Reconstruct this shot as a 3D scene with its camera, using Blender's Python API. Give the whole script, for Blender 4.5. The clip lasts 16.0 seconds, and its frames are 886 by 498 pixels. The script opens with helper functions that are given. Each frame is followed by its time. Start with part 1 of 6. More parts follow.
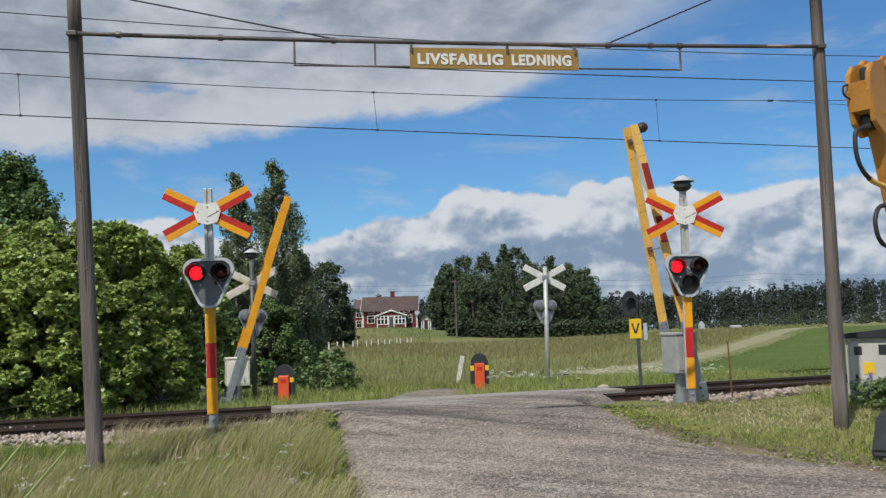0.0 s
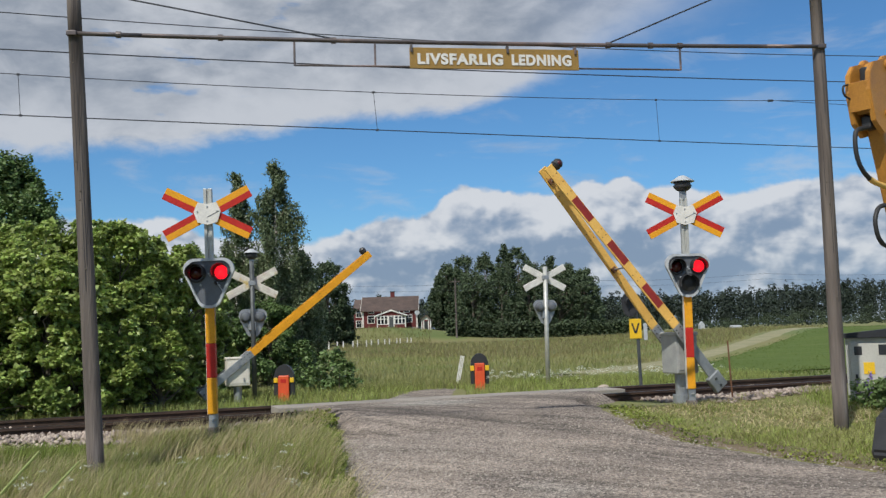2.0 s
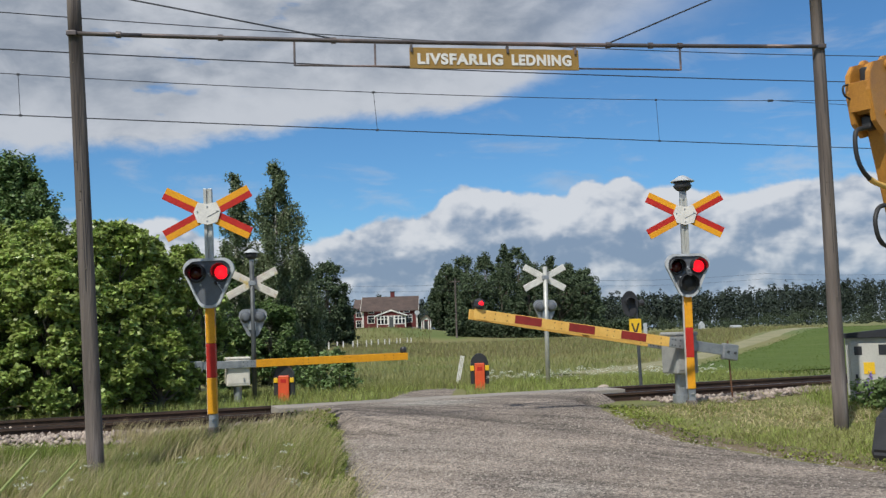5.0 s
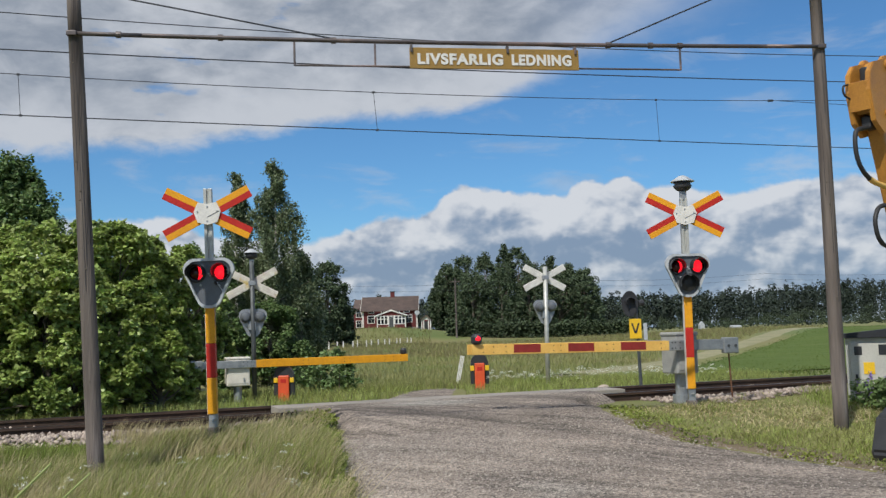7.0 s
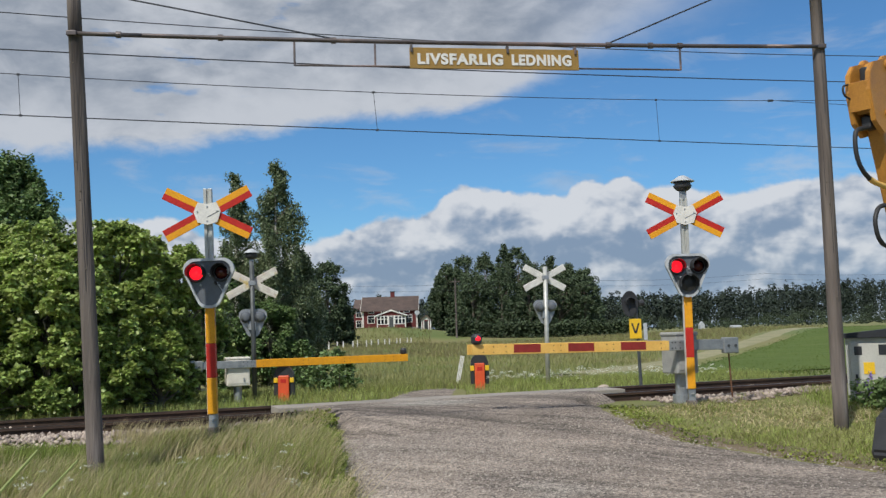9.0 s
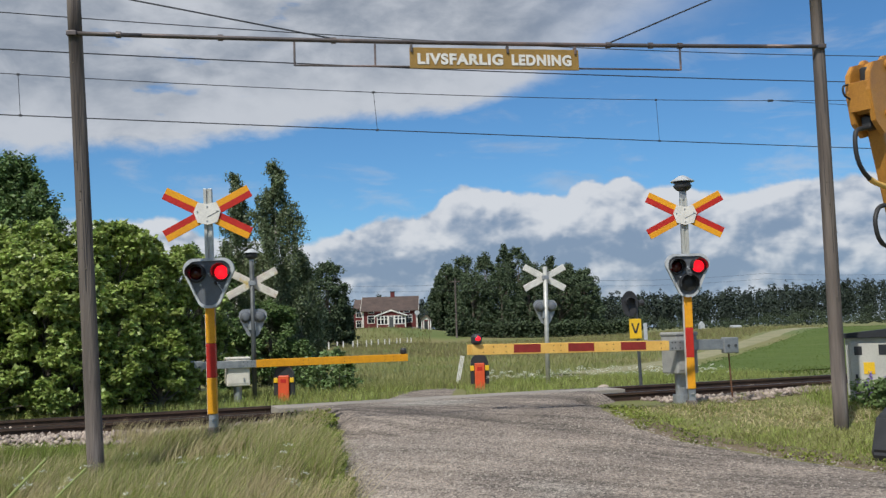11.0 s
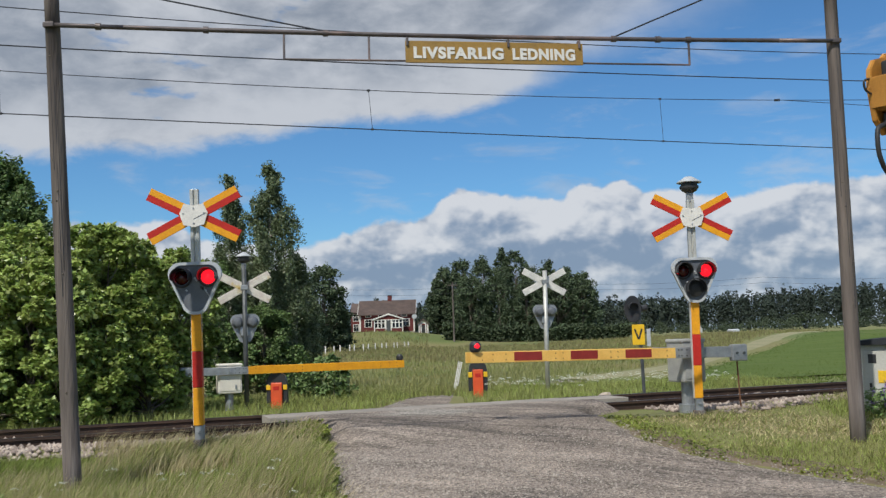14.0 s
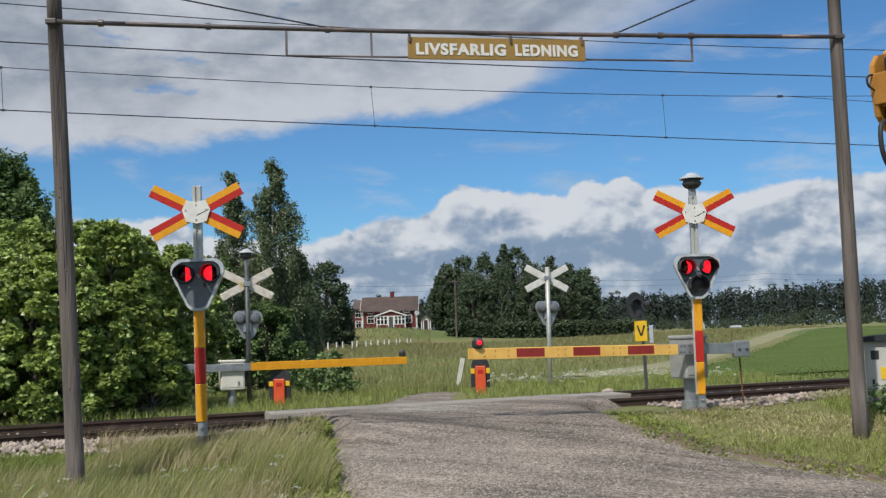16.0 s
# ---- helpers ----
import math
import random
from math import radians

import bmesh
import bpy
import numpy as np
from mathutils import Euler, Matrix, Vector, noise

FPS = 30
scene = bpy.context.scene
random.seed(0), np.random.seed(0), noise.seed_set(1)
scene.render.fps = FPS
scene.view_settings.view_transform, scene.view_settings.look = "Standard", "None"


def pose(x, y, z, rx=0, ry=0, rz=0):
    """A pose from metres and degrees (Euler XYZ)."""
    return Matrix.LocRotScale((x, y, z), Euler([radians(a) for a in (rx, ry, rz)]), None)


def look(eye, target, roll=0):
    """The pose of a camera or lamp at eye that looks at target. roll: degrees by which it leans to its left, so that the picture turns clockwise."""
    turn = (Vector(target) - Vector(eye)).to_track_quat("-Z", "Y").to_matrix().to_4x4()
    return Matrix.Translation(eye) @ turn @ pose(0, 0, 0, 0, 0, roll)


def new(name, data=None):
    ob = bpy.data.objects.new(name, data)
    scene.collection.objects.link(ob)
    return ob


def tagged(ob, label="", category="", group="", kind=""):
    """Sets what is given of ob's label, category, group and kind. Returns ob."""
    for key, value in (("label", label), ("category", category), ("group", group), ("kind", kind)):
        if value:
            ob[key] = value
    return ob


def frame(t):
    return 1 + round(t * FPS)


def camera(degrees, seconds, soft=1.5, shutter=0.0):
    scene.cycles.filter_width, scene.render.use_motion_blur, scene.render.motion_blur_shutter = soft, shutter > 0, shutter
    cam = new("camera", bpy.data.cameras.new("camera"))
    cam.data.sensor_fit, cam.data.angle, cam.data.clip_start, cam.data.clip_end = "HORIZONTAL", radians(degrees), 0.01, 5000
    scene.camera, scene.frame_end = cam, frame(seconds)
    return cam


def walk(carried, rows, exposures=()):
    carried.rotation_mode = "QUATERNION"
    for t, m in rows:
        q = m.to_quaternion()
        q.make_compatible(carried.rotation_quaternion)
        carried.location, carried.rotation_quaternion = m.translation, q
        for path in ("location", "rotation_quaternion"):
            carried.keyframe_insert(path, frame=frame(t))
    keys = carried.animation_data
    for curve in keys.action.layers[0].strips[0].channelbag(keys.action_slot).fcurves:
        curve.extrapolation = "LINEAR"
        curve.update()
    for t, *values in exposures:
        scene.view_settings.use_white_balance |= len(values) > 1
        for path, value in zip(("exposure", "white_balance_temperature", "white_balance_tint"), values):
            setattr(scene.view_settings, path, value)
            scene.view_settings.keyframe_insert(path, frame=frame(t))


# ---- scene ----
cam = camera(50, 16.0, soft=1.4)
PITCH, ROLL = 5.064, -1.8


def eye_row(t, forward=0.0, dx=0.0, dy=0.0):
    """A camera row: metres stepped forward and small turns to the right and upward, in degrees."""
    a, b = radians(PITCH + dy), radians(dx)
    way = Vector((math.sin(b) * math.cos(a), math.cos(b) * math.cos(a), math.sin(a)))
    p = Vector((0, 0, 1.6)) + forward * Vector((0, math.cos(radians(PITCH)), math.sin(radians(PITCH))))
    return (t, look(p, p + way, ROLL))


walk(cam, [eye_row(0), eye_row(4), eye_row(8), eye_row(12.0), eye_row(12.1, 0.15), eye_row(12.2, 0.27),
           eye_row(12.3, 0.38), eye_row(12.4, 0.47), eye_row(12.5, 0.52, 0.0, -0.05), eye_row(13.0, 0.52, 0.07, 0.06),
           eye_row(13.5, 0.52, 0.12, 0.15), eye_row(14.0, 0.52, 0.165, 0.21), eye_row(14.5, 0.52, 0.18, 0.25),
           eye_row(15.0, 0.52, 0.12, 0.16), eye_row(15.5, 0.52, 0.07, 0.08), eye_row(16.0, 0.52, 0.01, 0.0)])

# ---- world and sun ----
SUN_EL, SUN_AZ = 51.0, -153.0     # azimuth from +y towards +x, in degrees: behind and to one side of the camera
world = bpy.data.worlds.new("world")
scene.world = world
world.use_nodes = True
WN, WL = world.node_tree.nodes, world.node_tree.links
WN.clear()


def wm(op, a, b=None, c=None):
    """A maths node of the world."""
    n = WN.new("ShaderNodeMath")
    n.operation = op
    for i, v in enumerate((a, b, c)):
        if v is None:
            continue
        if isinstance(v, (int, float)):
            n.inputs[i].default_value = v
        else:
            WL.new(v, n.inputs[i])
    return n.outputs[0]


def wstep(v, lo, hi):
    n = WN.new("ShaderNodeMapRange")
    n.interpolation_type = "SMOOTHSTEP"
    WL.new(v, n.inputs[0])
    for i, k in ((1, lo), (2, hi)):
        if isinstance(k, (int, float)):
            n.inputs[i].default_value = k
        else:
            WL.new(k, n.inputs[i])
    n.inputs[3].default_value, n.inputs[4].default_value = 0, 1
    return n.outputs[0]


def wnoise(vec, scale, detail, rough=0.55, dist=0.0):
    n = WN.new("ShaderNodeTexNoise")
    n.inputs["Scale"].default_value, n.inputs["Detail"].default_value = scale, detail
    n.inputs["Roughness"].default_value, n.inputs["Distortion"].default_value = rough, dist
    WL.new(vec, n.inputs["Vector"])
    return n.outputs["Fac"]


def wmix(f, a, b):
    n = WN.new("ShaderNodeMix")
    n.data_type = "RGBA"
    WL.new(f, n.inputs[0])
    for i, v in ((6, a), (7, b)):
        if isinstance(v, tuple):
            n.inputs[i].default_value = (*v, 1)
        else:
            WL.new(v, n.inputs[i])
    return n.outputs[2]


sky = WN.new("ShaderNodeTexSky")
sky.sky_type, sky.sun_disc = "NISHITA", False
sky.sun_elevation, sky.sun_rotation = radians(SUN_EL), radians(SUN_AZ)
sky.air_density, sky.dust_density, sky.ozone_density = 1.0, 0.3, 3.0
coord = WN.new("ShaderNodeTexCoord").outputs["Generated"]
sep = WN.new("ShaderNodeSeparateXYZ")
WL.new(coord, sep.inputs[0])
sx, sy, sz = sep.outputs
hyp = wm("SQRT", wm("ADD", wm("MULTIPLY", sx, sx), wm("MULTIPLY", sy, sy)))
el = wm("DIVIDE", sz, wm("MAXIMUM", hyp, 0.05))           # tangent of the elevation
az = wm("ARCTAN2", sx, sy)                                  # 0 straight ahead


def wline(pts):
    """A height that follows the bearing through a few points: (bearing, tangent of elevation)."""
    n = WN.new("ShaderNodeValToRGB")
    n.color_ramp.interpolation = "LINEAR"
    els = n.color_ramp.elements
    for i, (a, e) in enumerate(pts):
        p = els[i] if i < 2 else els.new(1.0)
        p.position, p.color = a + 0.5, (e, e, e, 1)
    WL.new(wm("ADD", az, 0.5), n.inputs[0])
    return n.outputs[0]


def wvec(kx, ky, dx=0.0, dy=0.0):
    n = WN.new("ShaderNodeCombineXYZ")
    WL.new(wm("MULTIPLY_ADD", az, kx, dx), n.inputs[0]), WL.new(wm("MULTIPLY_ADD", el, ky, dy), n.inputs[1])
    return n.outputs[0]


def billow(dx=0.0, dy=0.0, scale=17.0):
    """Rounded heads of heaped cloud, with smaller heads on them."""
    v = wvec(1.0, 1.25, dx, dy)
    w = WN.new("ShaderNodeTexNoise")
    w.inputs["Scale"].default_value, w.inputs["Detail"].default_value = 22.0, 3
    WL.new(v, w.inputs["Vector"])
    m = WN.new("ShaderNodeVectorMath")
    m.operation = "MULTIPLY_ADD"
    WL.new(w.outputs["Color"], m.inputs[0])
    m.inputs[1].default_value = (0.03, 0.03, 0)
    WL.new(v, m.inputs[2])
    n = WN.new("ShaderNodeTexVoronoi")
    n.feature, n.normalize = "SMOOTH_F1", True
    n.inputs["Scale"].default_value, n.inputs["Detail"].default_value = scale, 3.0
    n.inputs["Roughness"].default_value, n.inputs["Smoothness"].default_value = 0.5, 0.6
    WL.new(m.outputs[0], n.inputs["Vector"])
    return wm("SUBTRACT", 1.0, n.outputs["Distance"])


# high layer of broken grey-white cloud whose lower rim climbs towards the sunlit side
flat = wvec(1.0, 1.7)
n_big = wnoise(flat, 6.0, 8, 0.55, 0.4)
n_fine = wnoise(flat, 24.0, 6, 0.6, 0.3)
rim = wline([(-0.5, 0.185), (-0.378, 0.188), (-0.297, 0.190), (-0.236, 0.201), (-0.13, 0.221), (0.014, 0.230), (0.057, 0.238), (0.129, 0.258), (0.195, 0.278), (0.254, 0.297), (0.367, 0.322), (0.5, 0.335)])
high = wm("ADD", wm("SUBTRACT", el, rim), wm("MULTIPLY", wm("SUBTRACT", n_big, 0.5), 0.055))
high = wm("ADD", high, wm("MULTIPLY", wm("SUBTRACT", n_fine, 0.5), 0.028))
thin = wstep(az, 0.03, 0.30)
high_mask = wstep(high, -0.004, wm("MULTIPLY_ADD", thin, 0.085, 0.016))
holes = wstep(wnoise(wvec(1.0, 3.0, 3.1, 0.7), 9.0, 6, 0.55), 0.60, 0.72)
high_mask = wm("MULTIPLY", high_mask, wm("SUBTRACT", 1.0, wm("MULTIPLY", holes, 0.75)))
high_mask = wm("MULTIPLY", high_mask, wm("SUBTRACT", 1.0, wm("MULTIPLY", thin, 0.35)))
rim_light = wm("SUBTRACT", 1.0, wstep(high, 0.015, 0.075))
high_v = wm("ADD", wm("MULTIPLY", n_big, 0.75), wm("MULTIPLY", n_fine, 0.35))
high_v = wm("ADD", high_v, wm("MULTIPLY", rim_light, 0.16))
high_col = wmix(wstep(high_v, 0.40, 0.74), (0.325, 0.375, 0.455), (0.70, 0.735, 0.795))
# faint wisps in the blue
wisp_v = wnoise(wvec(1.0, 3.6, 1.7, 2.2), 7.0, 6, 0.6, 0.4)
wisp = wm("MULTIPLY", wstep(wisp_v, 0.53, 0.74), 0.42)
# heaped cloud over the horizon
crest = wline([(-0.5, 0.108), (-0.438, 0.112), (-0.357, 0.127), (-0.287, 0.126), (-0.225, 0.103), (-0.15, 0.096), (-0.121, 0.104), (-0.085, 0.117), (-0.055, 0.126), (-0.025, 0.123), (0.006, 0.146), (0.027, 0.156), (0.06, 0.150), (0.096, 0.153), (0.131, 0.147), (0.149, 0.151), (0.172, 0.147), (0.193, 0.158), (0.218, 0.144), (0.296, 0.133), (0.329, 0.133), (0.372, 0.138), (0.408, 0.141), (0.5, 0.137)])
b_here, b_sun = billow(), billow(-0.006, 0.012)
fuzz = wnoise(wvec(1.0, 1.25), 60.0, 6, 0.6)
heap = wm("ADD", wm("SUBTRACT", crest, el), wm("MULTIPLY", wm("SUBTRACT", b_here, 0.68), 0.065))
heap = wm("ADD", heap, wm("MULTIPLY", wm("SUBTRACT", fuzz, 0.5), 0.012))
heap_mask = wm("MULTIPLY", wstep(heap, -0.002, 0.006), 0.98)
decks = wnoise(wvec(1.0, 2.3, 0.3, 0.9), 9.0, 7, 0.56, 0.2)
shade_v = wm("MULTIPLY", wstep(wm("DIVIDE", el, crest), 0.50, 1.02), 0.55)
shade_v = wm("ADD", shade_v, wm("MULTIPLY", wm("SUBTRACT", b_here, b_sun), 3.6))
shade_v = wm("ADD", shade_v, wm("MULTIPLY", wm("SUBTRACT", decks, 0.5), 1.9))
shade_v = wm("ADD", shade_v, wm("MULTIPLY", wm("SUBTRACT", fuzz, 0.5), 0.45))
heap_col = wmix(wstep(shade_v, -0.16, 0.66), (0.275, 0.365, 0.515), (0.85, 0.87, 0.91))
low_gap = wm("MULTIPLY", wm("SUBTRACT", 1.0, wstep(el, 0.02, 0.07)), wstep(decks, 0.46, 0.56))
heap_col = wmix(wm("MULTIPLY", low_gap, 0.5), heap_col, (0.42, 0.56, 0.76))
tint = WN.new("ShaderNodeMix")
tint.data_type, tint.blend_type = "RGBA", "MULTIPLY"
tint.inputs[0].default_value = 1.0
tint.inputs[7].default_value = (0.53, 0.86, 1.10, 1)
WL.new(sky.outputs[0], tint.inputs[6])
bg_sky = WN.new("ShaderNodeBackground")
WL.new(tint.outputs[2], bg_sky.inputs[0])
bg_sky.inputs[1].default_value = 0.10
cloud_mask = wm("MAXIMUM", wm("MAXIMUM", high_mask, wisp), heap_mask)
cloud_col = wmix(heap_mask, high_col, heap_col)
bg_cloud = WN.new("ShaderNodeBackground")
WL.new(cloud_col, bg_cloud.inputs[0])
bg_cloud.inputs[1].default_value = 0.79
both = WN.new("ShaderNodeMixShader")
WL.new(wm("MULTIPLY", cloud_mask, 0.95), both.inputs[0])
WL.new(bg_sky.outputs[0], both.inputs[1]), WL.new(bg_cloud.outputs[0], both.inputs[2])
WL.new(both.outputs[0], WN.new("ShaderNodeOutputWorld").inputs[0])

sun_ob = new("sun", bpy.data.lights.new("sun", "SUN"))
sun_ob.data.energy, sun_ob.data.angle, sun_ob.data.color = 3.9, radians(0.6), (1.0, 0.95, 0.86)
_s = Vector((math.sin(radians(SUN_AZ)) * math.cos(radians(SUN_EL)), math.cos(radians(SUN_AZ)) * math.cos(radians(SUN_EL)), math.sin(radians(SUN_EL))))
sun_ob.matrix_world = look(_s * 60, (0, 0, 0))
scene.view_settings.exposure = 0.0


# ---- materials ----
def mat(name, c1, c2=None, scale=6.0, rough=0.6, metal=0.0, bump=0.15, fine=60.0, stain=None, stain_at=0.62, stretch=(1, 1, 1), random_tint=0.0, island=0.0, trans=0.0, spec=0.5):
    """Two-scale noise between two colours, an optional stain colour, fine relief."""
    m = bpy.data.materials.new(name)
    m.use_nodes = True
    nt = m.node_tree
    N, L = nt.nodes, nt.links
    b = N["Principled BSDF"]
    b.inputs["Roughness"].default_value, b.inputs["Metallic"].default_value = rough, metal
    b.inputs["Specular IOR Level"].default_value = spec
    c2 = c2 or tuple(v * 0.72 for v in c1)
    tc = N.new("ShaderNodeTexCoord")
    mp = N.new("ShaderNodeMapping")
    mp.inputs["Scale"].default_value = stretch
    L.new(tc.outputs["Object"], mp.inputs[0])
    n1, n2 = N.new("ShaderNodeTexNoise"), N.new("ShaderNodeTexNoise")
    n1.inputs["Scale"].default_value, n1.inputs["Detail"].default_value = scale, 6
    n2.inputs["Scale"].default_value, n2.inputs["Detail"].default_value = fine, 4
    L.new(mp.outputs[0], n1.inputs["Vector"]), L.new(mp.outputs[0], n2.inputs["Vector"])
    r = N.new("ShaderNodeMapRange")
    r.inputs[1].default_value, r.inputs[2].default_value = 0.34, 0.68
    L.new(n1.outputs["Fac"], r.inputs[0])
    mx = N.new("ShaderNodeMix")
    mx.data_type = "RGBA"
    L.new(r.outputs[0], mx.inputs[0])
    mx.inputs[6].default_value, mx.inputs[7].default_value = (*c1, 1), (*c2, 1)
    col = mx.outputs[2]
    if stain:
        n3 = N.new("ShaderNodeTexNoise")
        n3.inputs["Scale"].default_value, n3.inputs["Detail"].default_value = scale * 0.37, 8
        L.new(mp.outputs[0], n3.inputs["Vector"])
        r3 = N.new("ShaderNodeMapRange")
        r3.inputs[1].default_value, r3.inputs[2].default_value = stain_at, stain_at + 0.09
        L.new(n3.outputs["Fac"], r3.inputs[0])
        m3 = N.new("ShaderNodeMix")
        m3.data_type = "RGBA"
        L.new(r3.outputs[0], m3.inputs[0]), L.new(col, m3.inputs[6])
        m3.inputs[7].default_value = (*stain, 1)
        col = m3.outputs[2]
    hsv = N.new("ShaderNodeHueSaturation")
    L.new(col, hsv.inputs["Color"])
    va = N.new("ShaderNodeMath")
    va.operation = "MULTIPLY_ADD"
    L.new(n2.outputs["Fac"], va.inputs[0])
    va.inputs[1].default_value, va.inputs[2].default_value = 0.5, 0.75
    val = va.outputs[0]
    for k, src in ((random_tint, "oi"), (island, "geo")):
        if k:
            s = N.new("ShaderNodeObjectInfo").outputs["Random"] if src == "oi" else N.new("ShaderNodeNewGeometry").outputs["Random Per Island"]
            q = N.new("ShaderNodeMath")
            q.operation = "MULTIPLY_ADD"
            L.new(s, q.inputs[0])
            q.inputs[1].default_value, q.inputs[2].default_value = 2 * k, 1 - k
            w = N.new("ShaderNodeMath")
            w.operation = "MULTIPLY"
            L.new(q.outputs[0], w.inputs[0]), L.new(val, w.inputs[1])
            val = w.outputs[0]
            h = N.new("ShaderNodeMath")
            h.operation = "MULTIPLY_ADD"
            L.new(s, h.inputs[0])
            h.inputs[1].default_value, h.inputs[2].default_value = 0.05 * k, 0.5 - 0.025 * k
            L.new(h.outputs[0], hsv.inputs["Hue"])
    L.new(val, hsv.inputs["Value"])
    L.new(hsv.outputs[0], b.inputs["Base Color"])
    if bump:
        bp = N.new("ShaderNodeBump")
        bp.inputs["Strength"].default_value, bp.inputs["Distance"].default_value = bump, 0.02
        L.new(n2.outputs["Fac"], bp.inputs["Height"])
        L.new(bp.outputs[0], b.inputs["Normal"])
    if trans:
        tr = N.new("ShaderNodeBsdfTranslucent")
        L.new(hsv.outputs[0], tr.inputs[0])
        ms = N.new("ShaderNodeMixShader")
        ms.inputs[0].default_value = trans
        L.new(b.outputs[0], ms.inputs[1]), L.new(tr.outputs[0], ms.inputs[2])
        L.new(ms.outputs[0], N["Material Output"].inputs[0])
    return m


def glow(name, col, strength):
    m = mat(name, col, bump=0, rough=0.2)
    b = m.node_tree.nodes["Principled BSDF"]
    b.inputs["Emission Color"].default_value, b.inputs["Emission Strength"].default_value = (*col, 1), strength
    return m


M_GROUND = mat("meadow_soil", (0.145, 0.17, 0.05), (0.20, 0.175, 0.075), 0.12, 0.95, bump=0.6, fine=9, stain=(0.105, 0.145, 0.04), stain_at=0.52)
M_CROP = mat("green_crop", (0.070, 0.114, 0.024), (0.105, 0.142, 0.036), 0.9, 0.95, spec=0.15, bump=0.9, fine=6, stretch=(0.25, 1.6, 1), stain=(0.13, 0.145, 0.06), stain_at=0.60)


def gravel(name):
    """Packed gravel: pebble speckle, pale loose grit and darker worn lanes that bend with the road."""
    m = mat(name, (0.30, 0.254, 0.216), (0.20, 0.17, 0.148), 0.9, 0.95, bump=1.0, fine=45, stain=(0.37, 0.345, 0.31), stain_at=0.56)
    nt = m.node_tree
    N, L = nt.nodes, nt.links
    b = N["Principled BSDF"]
    old = b.inputs["Base Color"].links[0].from_socket
    tc = N.new("ShaderNodeTexCoord")
    vo = N.new("ShaderNodeTexVoronoi")
    vo.inputs["Scale"].default_value = 40
    L.new(tc.outputs["Object"], vo.inputs["Vector"])
    gr = N.new("ShaderNodeMapRange")
    L.new(vo.outputs["Color"], gr.inputs[0])
    gr.inputs[3].default_value, gr.inputs[4].default_value = 0.25, 1.72
    val = gr.outputs[0]
    for sc, stretch, turn, lo, hi, dark, pale in ((1.0, (0.32, 2.0, 1), -38, 0.38, 0.60, 0.70, 1.08), (1.5, (0.22, 3.4, 1), -30, 0.36, 0.47, 0.66, 1.02), (0.6, (0.8, 1.1, 1), 10, 0.35, 0.65, 0.86, 1.16), (160.0, (1, 1, 1), 0, 0.30, 0.70, 0.55, 1.45)):
        lane = N.new("ShaderNodeTexNoise")
        lane.inputs["Scale"].default_value, lane.inputs["Detail"].default_value, lane.inputs["Distortion"].default_value = sc, 5, 0.6
        mp = N.new("ShaderNodeMapping")
        mp.vector_type = "TEXTURE"
        mp.inputs["Scale"].default_value, mp.inputs["Rotation"].default_value = [1 / k for k in stretch], (0, 0, radians(turn))
        L.new(tc.outputs["Object"], mp.inputs[0]), L.new(mp.outputs[0], lane.inputs["Vector"])
        lr = N.new("ShaderNodeMapRange")
        lr.inputs[1].default_value, lr.inputs[2].default_value = lo, hi
        lr.inputs[3].default_value, lr.inputs[4].default_value = dark, pale
        L.new(lane.outputs["Fac"], lr.inputs[0])
        pr = N.new("ShaderNodeMath")
        pr.operation = "MULTIPLY"
        L.new(val, pr.inputs[0]), L.new(lr.outputs[0], pr.inputs[1])
        val = pr.outputs[0]
    h = N.new("ShaderNodeHueSaturation")
    L.new(old, h.inputs["Color"]), L.new(pr.outputs[0], h.inputs["Value"])
    L.new(h.outputs[0], b.inputs["Base Color"])
    bp = N.new("ShaderNodeBump")
    bp.inputs["Strength"].default_value, bp.inputs["Distance"].default_value = 0.9, 0.02
    L.new(vo.outputs["Distance"], bp.inputs["Height"])
    L.new(bp.outputs[0], b.inputs["Normal"])
    return m


M_ROAD = gravel("gravel_road")
M_DIRT = mat("bare_brown_earth", (0.175, 0.135, 0.095), (0.125, 0.10, 0.068), 2.2, 0.95, bump=1.0, fine=40)
M_TRACKROAD = mat("pale_farm_track", (0.29, 0.27, 0.165), (0.22, 0.22, 0.115), 0.5, 0.95, bump=0.5, fine=14)
M_BALLAST = mat("ballast_bed", (0.28, 0.235, 0.20), (0.18, 0.15, 0.13), 2.0, 0.95, bump=1.0, fine=24)
M_STONE = mat("ballast_stone", (0.40, 0.335, 0.29), (0.27, 0.22, 0.19), 3.0, 0.9, bump=0.5, fine=60, island=0.4)
M_PEBBLE = mat("road_pebble", (0.34, 0.305, 0.27), (0.25, 0.22, 0.20), 3.0, 0.9, bump=0, island=0.35)
M_RAIL = mat("rusty_rail_steel", (0.085, 0.052, 0.038), (0.05, 0.034, 0.028), 5.0, 0.75, metal=0.3, bump=0.3)
M_RAILTOP = mat("dull_rail_head", (0.10, 0.09, 0.085), (0.06, 0.05, 0.05), 5, 0.4, metal=0.7)
M_SLEEPER = mat("sleeper_wood", (0.16, 0.13, 0.11), (0.09, 0.075, 0.065), 4, 0.9, bump=0.5)
M_CONC = mat("concrete_slab", (0.33, 0.305, 0.27), (0.24, 0.22, 0.20), 1.4, 0.9, bump=0.5, fine=30, random_tint=0.12)
